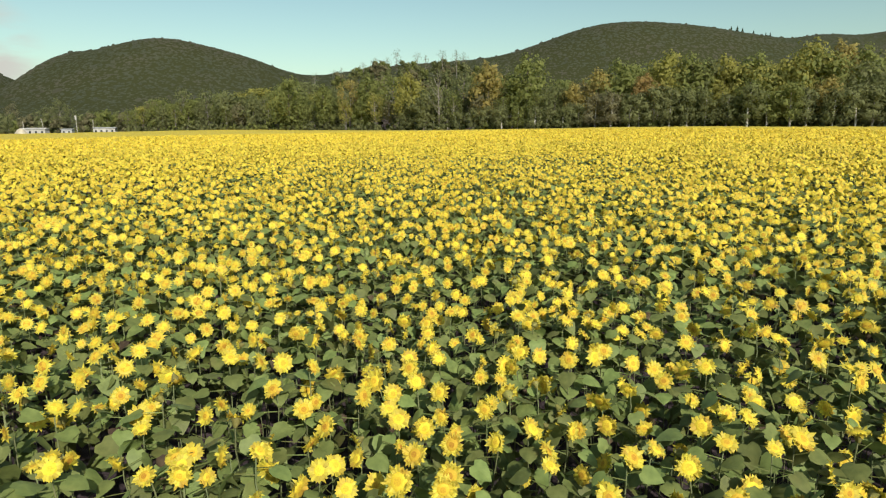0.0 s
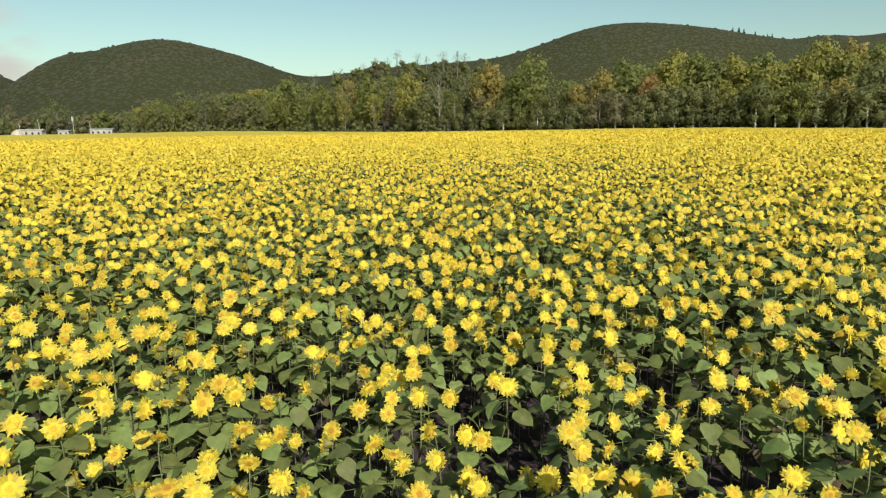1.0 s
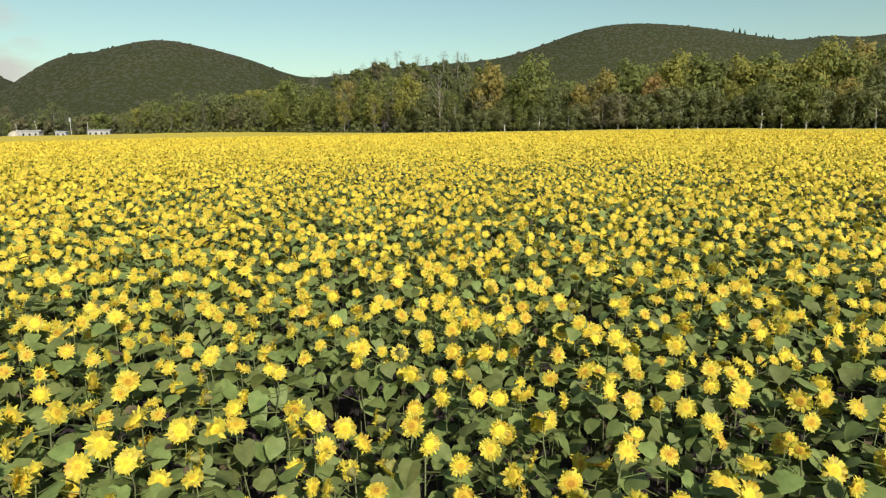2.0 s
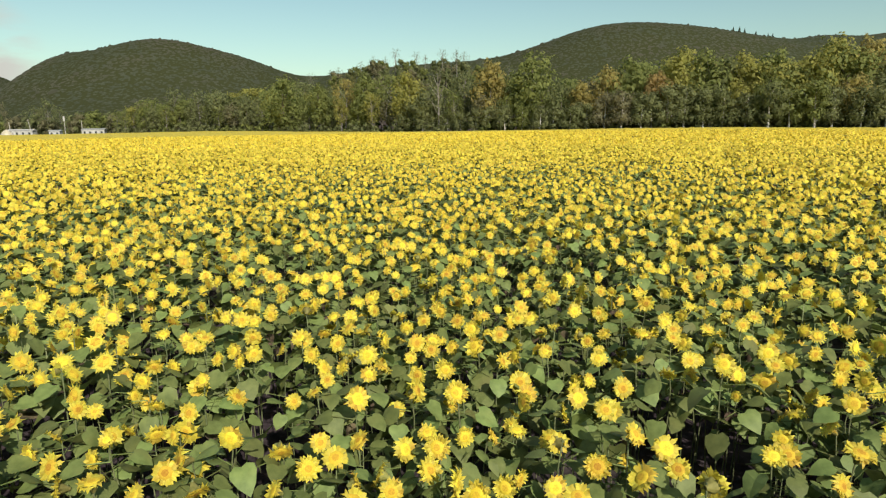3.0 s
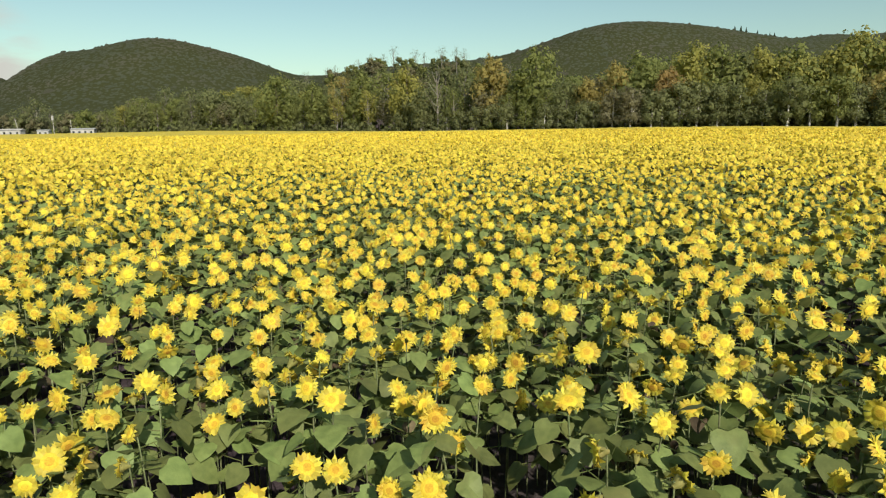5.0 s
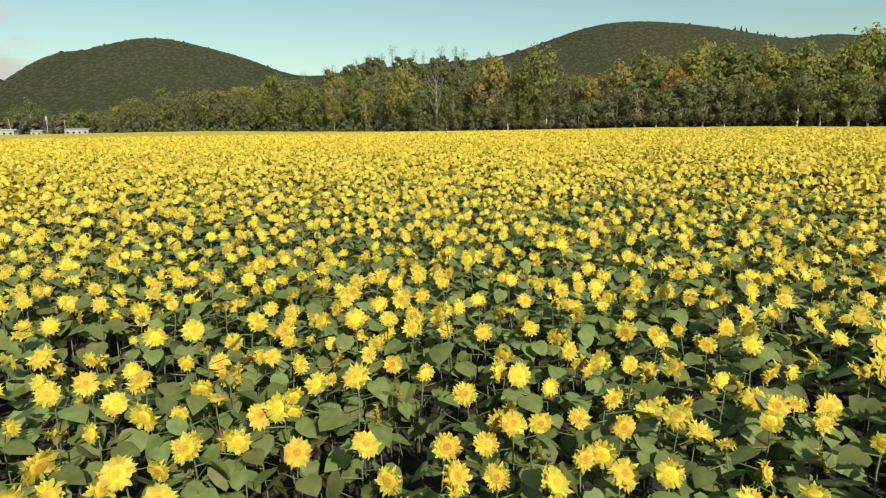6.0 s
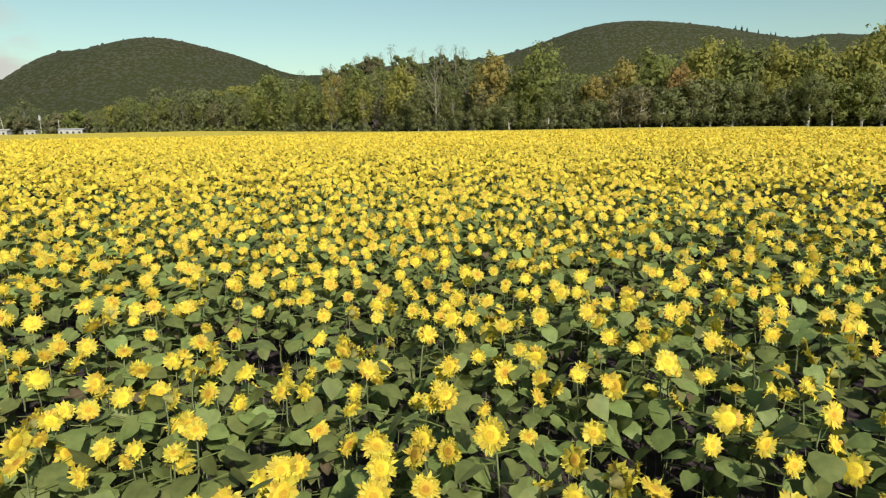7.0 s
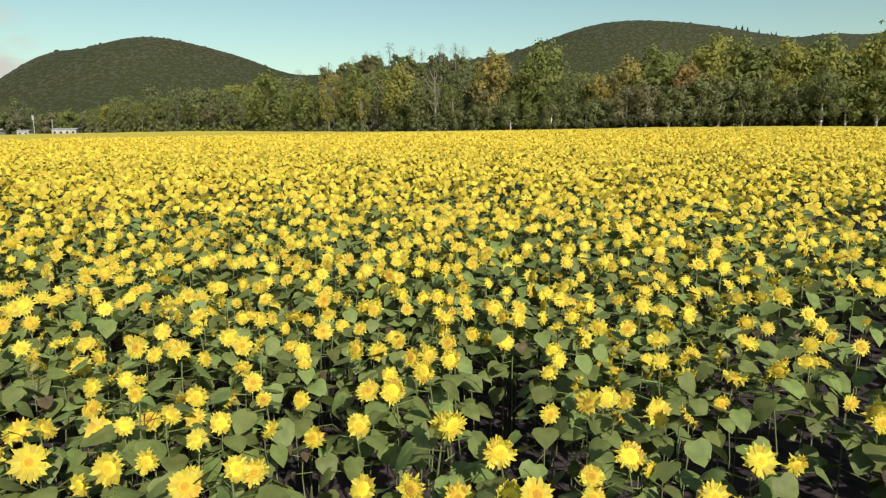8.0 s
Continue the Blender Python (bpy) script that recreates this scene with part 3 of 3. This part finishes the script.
def disc(r, n, s, fine=False):
    ang = np.arange(n) * 6.2832 / n
    rad = 0.047 * r.uniform(0.85, 1.15)
    rings = [(rad * 1.14, 0.0), (rad * 0.86, 0.009), (rad * 0.50, 0.013)]
    v = [(q * math.cos(a), q * math.sin(a), z) for q, z in rings for a in ang] + [(0, 0, 0.009)]
    t, m = [], []
    for i in range(n):
        j = (i + 1) % n
        t += [(i, j, n + j), (i, n + j, n + i), (n + i, n + j, 2 * n + j), (n + i, 2 * n + j, 2 * n + i), (2 * n + i, 2 * n + j, 3 * n)]
        m += [RING, RING, RING, RING, DISC]
    return s.add(v, t, m)


def calyx(r, n, s, neck):
    """The green back of the head, with pointed bracts, down to the neck."""
    ang = np.arange(n) * 6.2832 / n
    v = [(0.047 * math.cos(a), 0.047 * math.sin(a), -0.004) for a in ang] + [(0.012 * math.cos(a), 0.012 * math.sin(a), -neck) for a in ang]
    t = []
    for i in range(n):
        j = (i + 1) % n
        t += [(i, n + i, j), (j, n + i, n + j)]
    s.add(v, t, CALYX)
    for i in range(n):
        a = 6.2832 * (i + r.uniform(0, 1)) / n
        q = r.uniform(0.066, 0.08)
        s.add([(0.04 * math.cos(a - .3), 0.04 * math.sin(a - .3), -0.008), (0.04 * math.cos(a + .3), 0.04 * math.sin(a + .3), -0.008),
               (q * math.cos(a), q * math.sin(a), -0.012 - r.uniform(0, 0.02))], [(0, 2, 1)], CALYX)
    return s


def leaf_points(r, L, fold, droop):
    """A heart-shaped leaf along +x from its base, folded along the midrib and drooping to the tip."""
    W = L * r.uniform(0.46, 0.57)
    mid = [(0, 0), (0.30 * L, 0), (0.66 * L, 0), (L, 0)]
    side = [(-0.09 * L, 0.48 * W), (0.08 * L, 0.92 * W), (0.36 * L, W), (0.72 * L, 0.60 * W)]
    pts = mid + side + [(a, -b) for a, b in side]
    pts = [(a + r.uniform(-0.03, 0.03) * L, b * r.uniform(0.93, 1.07)) if b else (a, b) for a, b in pts]
    wav = r.uniform(-0.025, 0.025, len(pts)) * L
    v = [(a, b, fold * abs(b) - droop * a * a / L + w) for (a, b), w in zip(pts, wav)]
    t = [(0, 5, 4), (0, 1, 5), (1, 6, 5), (1, 2, 6), (2, 7, 6), (2, 3, 7), (0, 8, 9), (0, 9, 1), (1, 9, 10), (1, 10, 2), (2, 10, 11), (2, 11, 3)]
    return np.array(v), t


def leaf_pose(v, base, az, pitch, roll):
    """Turns a leaf: roll about its rib, tip up or down, then round the stem."""
    c, s = math.cos(roll), math.sin(roll)
    v = v @ np.array([[1, 0, 0], [0, c, -s], [0, s, c]]).T
    c, s = math.cos(pitch), math.sin(pitch)
    v = v @ np.array([[c, 0, -s], [0, 1, 0], [s, 0, c]]).T
    c, s = math.cos(az), math.sin(az)
    v = v @ np.array([[c, -s, 0], [s, c, 0], [0, 0, 1]]).T
    return v + base


def leaves_of(r, n, h, low):
    """Where the leaves of one plant sit: (attachment, petiole end, azimuth, length, pitch, roll), bottom to top."""
    out = []
    az = r.uniform(0, 6.28)
    for i in range(n):
        f = ((i + 0.5) / n) ** 0.8
        z = h * (low + (0.935 - low) * f)
        az += 2.4 + r.uniform(-0.35, 0.35)
        L = (0.186 - 0.030 * f ** 2) * r.uniform(0.8, 1.15)
        pl = (0.21 - 0.09 * f) * r.uniform(0.8, 1.3)
        d = np.array([math.cos(az), math.sin(az), 0])
        a = np.array([0, 0, z])
        out.append((a, a + d * pl + (0, 0, pl * r.uniform(0.05, 0.40)), az, L, radians(r.uniform(-44, 4)), radians(r.uniform(-24, 24))))
    return out


def petiole(a, b, s, m=LEAF):
    w = np.cross(b - a, (0, 0, 1.0))
    w = w / (np.linalg.norm(w) + 1e-9) * 0.0018
    s.add([a - w, a + w, b + (0, 0, .003), a - (0, 0, .008), b - (0, 0, .004)], [(0, 1, 2), (0, 2, 4), (0, 4, 3)], m)


def body_block(r, h, n, low, detail):
    """Stem and leaves of one plant with its top at h."""
    s = Soup()
    b = r.uniform(-0.07, 0.07, 4)
    if detail == 0:
        tube([(0, 0, -0.05), (b[0], b[1], h * 0.5), (b[2] * .4, b[3] * .4, h * 0.85), (0, 0, h)], [0.007, 0.006, 0.0055, 0.006], 4, STEM, s)
    elif detail == 1:
        s.add([(-.007, 0, h * .3), (.007, 0, h * .3), (.006, 0, h), (-.006, 0, h)], [(0, 1, 2), (0, 2, 3)], STEM)
    for a, e, az, L, pitch, roll in leaves_of(r, n, h, low):
        if detail == 0:
            dry = r.uniform() < 0.9 * (0.86 - a[2] / h)
            v, t = leaf_points(r, L * (0.6 if dry else 1), r.uniform(0.5, 0.9) if dry else r.uniform(-0.22, 0.22), r.uniform(0.1, 0.5))
            s.add(leaf_pose(v, e, az, pitch - (0.6 if dry else 0), roll), t, DRY if dry else LEAF)
            petiole(a, e, s)
        elif detail == 1:
            L *= 1.15
            W = L * .50
            v = np.array([(0, 0, 0), (.12 * L, W, .05 * L), (.12 * L, -W, .05 * L), (L, 0, -.2 * L), (-.1 * L, .5 * W, 0), (-.1 * L, -.5 * W, 0),
                          (.58 * L, .8 * W, -.04 * L), (.58 * L, -.8 * W, -.04 * L)])
            s.add(leaf_pose(v, e, az, pitch, roll), [(0, 1, 4), (0, 6, 1), (0, 3, 6), (0, 7, 3), (0, 2, 7), (0, 5, 2)],
                  DRY if r.uniform() < 0.74 - a[2] / h else LEAF)
        else:
            L *= 1.5
            v = np.array([(-.1 * L, 0, 0), (.3 * L, .5 * L, .05 * L), (.3 * L, -.5 * L, .05 * L), (L, 0, -.2 * L)])
            s.add(leaf_pose(v, e, az, pitch, roll), [(0, 3, 1), (0, 2, 3)], DRY if r.uniform() < 0.22 else LEAF)
    return s.done()


def head_block(r, detail):
    if detail == 0:
        s = petals(r, 22, 16)
        disc(r, 8, s)
        calyx(r, 7, s, 0.075)
    elif detail == 1:
        s = Soup()
        n = 18
        for i in range(n):
            a = 6.283 * i / n + r.uniform(-.1, .1)
            q, w = 0.100 * r.uniform(.85, 1.12), 0.22
            z = r.uniform(-.03, .03)
            s.add([(.066 * math.cos(a - w), .066 * math.sin(a - w), .004), (.066 * math.cos(a + w), .066 * math.sin(a + w), -.002),
                   (q * math.cos(a), q * math.sin(a), z)], [(0, 1, 2)], PETAL)
        n = 8
        s.add([(.069 * math.cos(6.283 * i / n), .069 * math.sin(6.283 * i / n), r.uniform(-.006, .006)) for i in range(n)] + [(0, 0, .002)],
              [(i, (i + 1) % n, n) for i in range(n)], PETAL)
        n = 6
        s.add([(.049 * math.cos(6.283 * i / n), .049 * math.sin(6.283 * i / n), 0.009) for i in range(n)] + [(0, 0, .018)],
              [(i, (i + 1) % n, n) for i in range(n)], [RING, DISC, RING, RING, DISC, RING])
        s.add([(.05 * math.cos(2.09 * i), .05 * math.sin(2.09 * i), -.004) for i in range(3)] + [(0, 0, -.07)], [(0, 3, 1), (1, 3, 2), (2, 3, 0)], CALYX)
    else:
        s = Soup()
        n = 7
        k = 0.094 * r.uniform(0.72, 1.18, n)
        s.add([(k[i] * math.cos(6.283 * i / n), k[i] * math.sin(6.283 * i / n), r.uniform(-.035, .035)) for i in range(n)] + [(0, 0, .014)],
              [(i, (i + 1) % n, n) for i in range(n)], PETAL)
        s.add([(.074 * math.cos(2.094 * i + q), .074 * math.sin(2.094 * i + q), .012 + .003 * q) for q in (0, 1.05) for i in range(3)], [(0, 1, 2), (3, 4, 5)], RING)
    return s.done()


def facing(az, el, spin, scale, place):
    """Poses of heads that look along (az, el); az 0 is towards -y."""
    n = np.stack([np.sin(az) * np.cos(el), -np.cos(az) * np.cos(el), np.sin(el)], 1)
    u = np.stack([np.cos(az), np.sin(az), np.zeros_like(az)], 1)
    w = np.cross(n, u)
    c, s = np.cos(spin)[:, None], np.sin(spin)[:, None]
    m = np.zeros((len(az), 4, 4))
    m[:, :3, 0], m[:, :3, 1], m[:, :3, 2] = (u * c + w * s) * scale[:, None], (w * c - u * s) * scale[:, None], n * scale[:, None]
    m[:, :3, 3], m[:, 3, 3] = place, 1
    return m, n


def flight_distance(x, y):
    """Distance on plan from the straight line over which one flies."""
    return np.hypot(x - 0.5, np.clip(np.maximum(y - 40.5, -y), 0, None))


def in_sight(x, y):
    """The wedge of the field that lies open ahead."""
    return (np.abs(x - 0.02 * y) < 0.73 * (y + 0.5) + 1.9) & (y > 1.5)


# places on plan of the flower heads that are passed closest
PASSED = ((1.73, 3.98), (-1.77, 3.99), (-2.01, 3.99), (-0.17, 4.22), (0.02, 6.15), (0.88, 6.30), (-2.21, 6.45), (2.71, 6.52),
          (2.43, 7.91), (0.80, 7.94), (-0.98, 7.97), (-2.27, 8.37), (-0.59, 9.07), (1.75, 9.22), (0.70, 9.48), (-1.82, 9.64),
          (0.54, 14.86), (1.18, 15.09), (-0.75, 15.13), (2.41, 15.19), (-2.05, 17.23), (-1.14, 17.32), (0.28, 17.47), (1.72, 17.61),
          (-0.41, 19.59), (1.36, 19.64), (-1.67, 19.71), (0.93, 19.73), (-1.35, 22.07), (0.39, 22.13), (1.08, 22.18), (-0.51, 22.44),
          (1.44, 28.79), (0.60, 28.96), (-1.06, 28.99), (3.18, 29.21), (-0.88, 31.11), (2.96, 31.24), (1.50, 31.36), (2.87, 33.62),
          (-1.51, 33.63), (-0.29, 33.66), (2.41, 36.11), (-0.51, 36.19), (0.57, 36.24), (-0.39, 38.49), (1.93, 38.59), (-1.09, 38.63))
# centre and half axes of bare spots
BARE_SPOTS = ((3.3, 4.4, 0.17, 0.50), (-2.2, 5.7, 0.27, 0.26), (-2.8, 4.7, 0.18, 0.36), (1.2, 6.6, 0.25, 0.40), (2.4, 6.4, 0.20, 0.22),
              (0.7, 9.1, 0.18, 0.90), (2.4, 8.6, 0.30, 0.34), (2.6, 9.9, 0.37, 0.40), (-1.8, 10.5, 0.29, 0.31), (-1.4, 16.1, 0.19, 0.45),
              (2.1, 15.7, 0.38, 0.61), (0.7, 17.5, 0.17, 0.21), (-2.9, 23.1, 0.27, 0.51), (-0.9, 22.3, 0.19, 0.29), (2.7, 23.0, 0.13, 0.49),
              (0.9, 24.0, 0.36, 0.43), (0.3, 29.1, 0.22, 0.29), (0.9, 32.5, 0.32, 0.98), (-2.0, 31.5, 0.34, 0.33), (2.1, 34.3, 0.16, 0.42),
              (-2.1, 36.5, 0.28, 0.34), (-0.6, 37.1, 0.26, 0.57), (0.1, 38.8, 0.41, 0.36), (3.1, 39.0, 0.61, 0.54), (1.3, 40.1, 0.28, 0.82))


def crop_places():
    """Plants strewn closely, with uneven gaps and a few thin patches."""
    r = np.random.RandomState(11)
    step = 0.290
    turn = radians(33)
    A, B = np.meshgrid(np.arange(-190, 230, step), np.arange(-120, 220, step))
    A[1::2] += step / 2
    A, B = A.ravel(), B.ravel()
    A, B = A + r.uniform(-0.09, 0.09, A.size), B + r.uniform(-0.09, 0.09, A.size)
    X, Y = A * math.cos(turn) - B * math.sin(turn), A * math.sin(turn) + B * math.cos(turn)
    ok = (Y > -12) & (Y < edge_y(X) - 0.5) & (flight_distance(X, Y) < 125) & (in_sight(X, Y) | (np.abs(X) < 31))
    X, Y = X[ok], Y[ok]
    thin = 0.5 * np.sin(X * 0.83 + 1.3 * np.sin(Y * 0.31)) * np.sin(Y * 0.61 + 1.1 * np.sin(X * 0.27 + 2)) + 0.5 * np.sin(X * 0.21 + Y * 0.13)
    sparse = 0.11 * np.clip((Y - 17) / 6, 0, 1) * np.clip((56 - Y) / 10, 0, 1)
    sparse = sparse + 0.11 * np.clip((7.5 - np.abs(X - 0.5)) / 3, 0, 1) * np.clip((50 - Y) / 10, 0, 1)
    keep = r.uniform(0, 1, len(X)) > 0.04 + 0.12 * np.clip(thin, 0, 1) + sparse
    keep &= ~((((X - 13) / 4.5) ** 2 + ((Y - 50) / 1.6) ** 2 < 1) & (r.uniform(0, 1, len(X)) < 0.7))
    for px, py, rx, ry, share in ((7.6, 42.2, 3.0, 1.2, 0.42), (5.0, 37.0, 1.6, 0.8, 0.35), (-3.2, 21.5, 1.2, 0.6, 0.6), (-3.1, 31.4, 1.3, 0.8, 0.45), (2.4, 22.0, 1.6, 0.5, 0.7)):
        keep &= ~((((X - px) / rx) ** 2 + ((Y - py) / ry) ** 2 < 1) & (r.uniform(0, 1, len(X)) < share))
    X, Y = X[keep], Y[keep]
    # bare spots where plants failed, and small ones strewn about
    gone = np.zeros(len(X), bool)
    for hx, hy, rx, ry in BARE_SPOTS:
        gone |= (((X - hx) / (rx + 0.10)) ** 2 + ((Y - hy) / (ry + 0.10)) ** 2 < 1) & (r.uniform(0, 1, len(X)) < 0.9)
    close = np.flatnonzero((np.abs(X - 0.5) < 14) & (Y < 52))
    for hx, hy, hr in zip(r.uniform(-13, 14, 150), r.uniform(9, 51, 150), r.uniform(0.22, 0.42, 150)):
        gone[close] |= ((X[close] - hx) / 1.5) ** 2 + (Y[close] - hy) ** 2 < hr * hr
    # room for the plants that stand at known places
    for hx, hy in PASSED:
        gone |= (np.abs(X - hx) < 0.15) & (Y > hy - 0.34) & (Y < hy + 0.16)
    return X[~gone], Y[~gone]


def crop():
    r = np.random.RandomState(12)
    X, Y = crop_places()
    D = flight_distance(X, Y)
    D = np.where(in_sight(X, Y), D, np.maximum(D, 20.0))
    near = np.flatnonzero((Y > 2.6) & (Y < 44))
    single = near[np.argsort(np.abs(X[near] - 0.02 * Y[near]))[:250]]
    free = np.ones(len(X), bool)
    free[single] = False
    n = len(X)
    H = np.clip(r.normal(1.43, 0.095, n), 1.1, 1.7)
    az, el = radians(6) + r.normal(0, 1, n) * np.where(D < 12, radians(46), radians(52)), radians(20) + r.normal(0, 1, n) * np.where(D < 12, radians(26), radians(37))
    away = r.uniform(0, 1, n) < 0.07
    az = np.where(away, az + np.pi * r.uniform(0.5, 1.2, n), az)
    size = np.clip(r.normal(0.98, 0.14, n), 0.55, 1.28) * np.where(D < 3.4, 0.97, 1.02)
    grown = 0.945 + 0.075 * np.clip((Y - 8) / 16, 0, 1)
    size, H = size * grown * (1 + 0.05 * np.clip((D - 5) / 12, 0, 1) + 0.10 * np.clip((D - 9) / 10, 0, 1)), H * (0.8 + 0.2 * grown)
    yaw, G = r.uniform(0, 6.283, n), ground_z(X, Y)
    seen = in_sight(X, Y)
    soup = Soup()
    for lod, (d0, d1, leaves, low, share) in enumerate(((0, 3.4, 8, 0.60, 1.0), (3.4, 12.0, 6, 0.60, 1.0), (12.0, 46.0, 2, 0.64, 0.84), (46.0, 120.0, 1, 0.8, 0.30))):
        pick = free & (D >= d0) & (D < d1) & (r.uniform(0, 1, n) < np.where(seen, share, 0.65 * share))
        kinds = 10
        kind = r.randint(0, kinds, n)
        detail = min(lod, 2)
        for k in range(kinds):
            i = np.flatnonzero(pick & (kind == k))
            body = body_block(r, 1.40, leaves, low, detail)
            g = H[i] / 1.40
            soup.spread(body, poses(np.stack([X[i], Y[i], G[i]], 1), yaw[i], np.stack([g * grown[i], g * grown[i], g * (1.0 if lod < 2 else 0.94)], 1)))
            big = size[i] * (1.0 if lod < 3 else 1.25)
            m, nn = facing(az[i], el[i], yaw[i], big, np.stack([X[i], Y[i], G[i] + H[i] - 0.03], 1))
            m[:, :3, 3] += nn * (0.06 * big[:, None])
            soup.spread(head_block(r, detail), m)
    v, t, m = soup.done()
    tagged(new("sunflower_crop", tri_mesh("sunflower_crop", v, t, CROP_MATS, m)),
           "dense field of yellow sunflowers in full bloom with green leaves", "sunflowers", "", "stuff")
    return X[single], Y[single], G[single], H[single], yaw[single], grown[single]


def sunflower(seed, spread=1.0):
    """One plant: stem, leaves, and a head of petals round its disc; 1.4 m high, looking roughly towards -y."""
    r = np.random.RandomState(seed)
    root = new("sunflower")
    h = 1.40
    az, el = radians(4) + r.normal(0, radians(40)) * spread, radians(20) + r.normal(0, radians(25)) * spread
    m, nn = facing(np.array([az]), np.array([el]), np.array([r.uniform(0, 6)]), np.array([r.uniform(0.80, 1.04)]), np.array([[0, 0, h]]))
    m[0, :3, 3] += nn[0] * 0.06
    m = m[0]

    def put(name, s, parent, label="", smooth=False):
        v, t, idx = s.done()
        return part(name, mesh_of(name, v, t, CROP_MATS, idx, smooth), parent, label)

    def turned(s):
        s.v = [q @ m[:3, :3].T + m[:3, 3] for q in s.v]
        return s
    s = Soup()
    b = r.uniform(-0.07, 0.07, 4)
    tube([(0, 0, -0.05), (b[0], b[1], h * .35), (b[2], b[3], h * .7), (b[2] * .3, b[3] * .3, h * .92), m[:3, 3] - nn[0] * 0.05],
         [.0085, .007, .0065, .006, .008], 6, STEM, s)
    put("stem", s, root, "", True)
    head = put("flower_head", turned(petals(r, 30, 24, True)), root, "whorl of bright yellow petals")
    put("disc", turned(disc(r, 12, Soup())), head, "orange-brown seed disc", True)
    put("calyx", turned(calyx(r, 9, Soup(), 0.06)), head, "green bracts behind the petals")
    for a, e, laz, L, pitch, roll in leaves_of(r, 8, h, 0.58):
        s = Soup()
        v, t = leaf_points(r, L, r.uniform(-0.25, 0.25), r.uniform(0.1, 0.5))
        s.add(leaf_pose(v, e, laz, pitch, roll), t, LEAF)
        petiole(a, e, s)
        put("leaf", s, root)
    tagged(root, "yellow sunflower in bloom with broad green leaves in soil", "sunflower", "sunflowers in the field")
    return root, Vector(m[:3, 3])


FIRST = {}


def plant_sunflower(kind, spread, m, head_at=None):
    """A plant of one of the kinds at the pose m, or moved so that the middle of its head is at head_at."""
    made = (kind, spread) not in FIRST
    if made:
        FIRST[kind, spread] = sunflower(100 + kind, spread)
    root, middle = FIRST[kind, spread]
    if head_at is not None:
        m = m @ Matrix.Diagonal((1, 1, (head_at[2] - float(ground_z(head_at[0], head_at[1]))) / middle.z, 1))
        m = Matrix.Translation(Vector(head_at) - m @ middle) @ m
    if made:
        root.matrix_basis = m
    else:
        copy_thing(root, m @ Matrix.Diagonal((1 / root.scale[0], 1 / root.scale[1], 1 / root.scale[2], 1)))


PX, PY, PG, PH, PYAW, PGROWN = crop()
for i in range(len(PX)):
    g = PH[i] / 1.40
    m = pose(PX[i], PY[i], PG[i], 0, 0, math.degrees(PYAW[i]) / 8 - 22) @ Matrix.Diagonal((g * PGROWN[i], g * PGROWN[i], g * (0.5 + 0.5 * PGROWN[i]), 1))
    plant_sunflower((i * 7 + i // 5) % 16, 0.7, m)
rs = random.Random(8)
for hx, hy in PASSED:
    k = rs.uniform(0.97, 1.10)
    gz = float(ground_z(hx, hy))
    plant_sunflower(20 + rs.randrange(16), 0.55, pose(0, 0, 0, 0, 0, rs.uniform(-16, 16)) @ Matrix.Diagonal((k, k, 1, 1)), (hx, hy, gz + 1.42))


# ---- the crop far off, as one closed canopy ----
def canopy_z(x, y):
    bump = 0.10 * np.sin(x * 2.1 + 1.7 * np.sin(y * 0.9)) * np.sin(y * 1.3 + 1.1 * np.sin(x * 0.7)) + 0.05 * np.sin(x * 0.31 + y * 0.17)
    return ground_z(x, y) + 1.28 + bump


def canopy_keep(x, y):
    return (y < edge_y(x) - 0.6) & (flight_distance(x, y) > 44) & (np.abs(x) < 0.95 * y + 15)


tagged(new("far_sunflower_crop", grid_mesh("far_sunflower_crop", np.arange(-300, 190, 1.6), np.arange(20, 352, 1.6), canopy_z, M_CANOPY, canopy_keep)),
       "distant part of the yellow sunflower field", "sunflowers", "", "stuff")
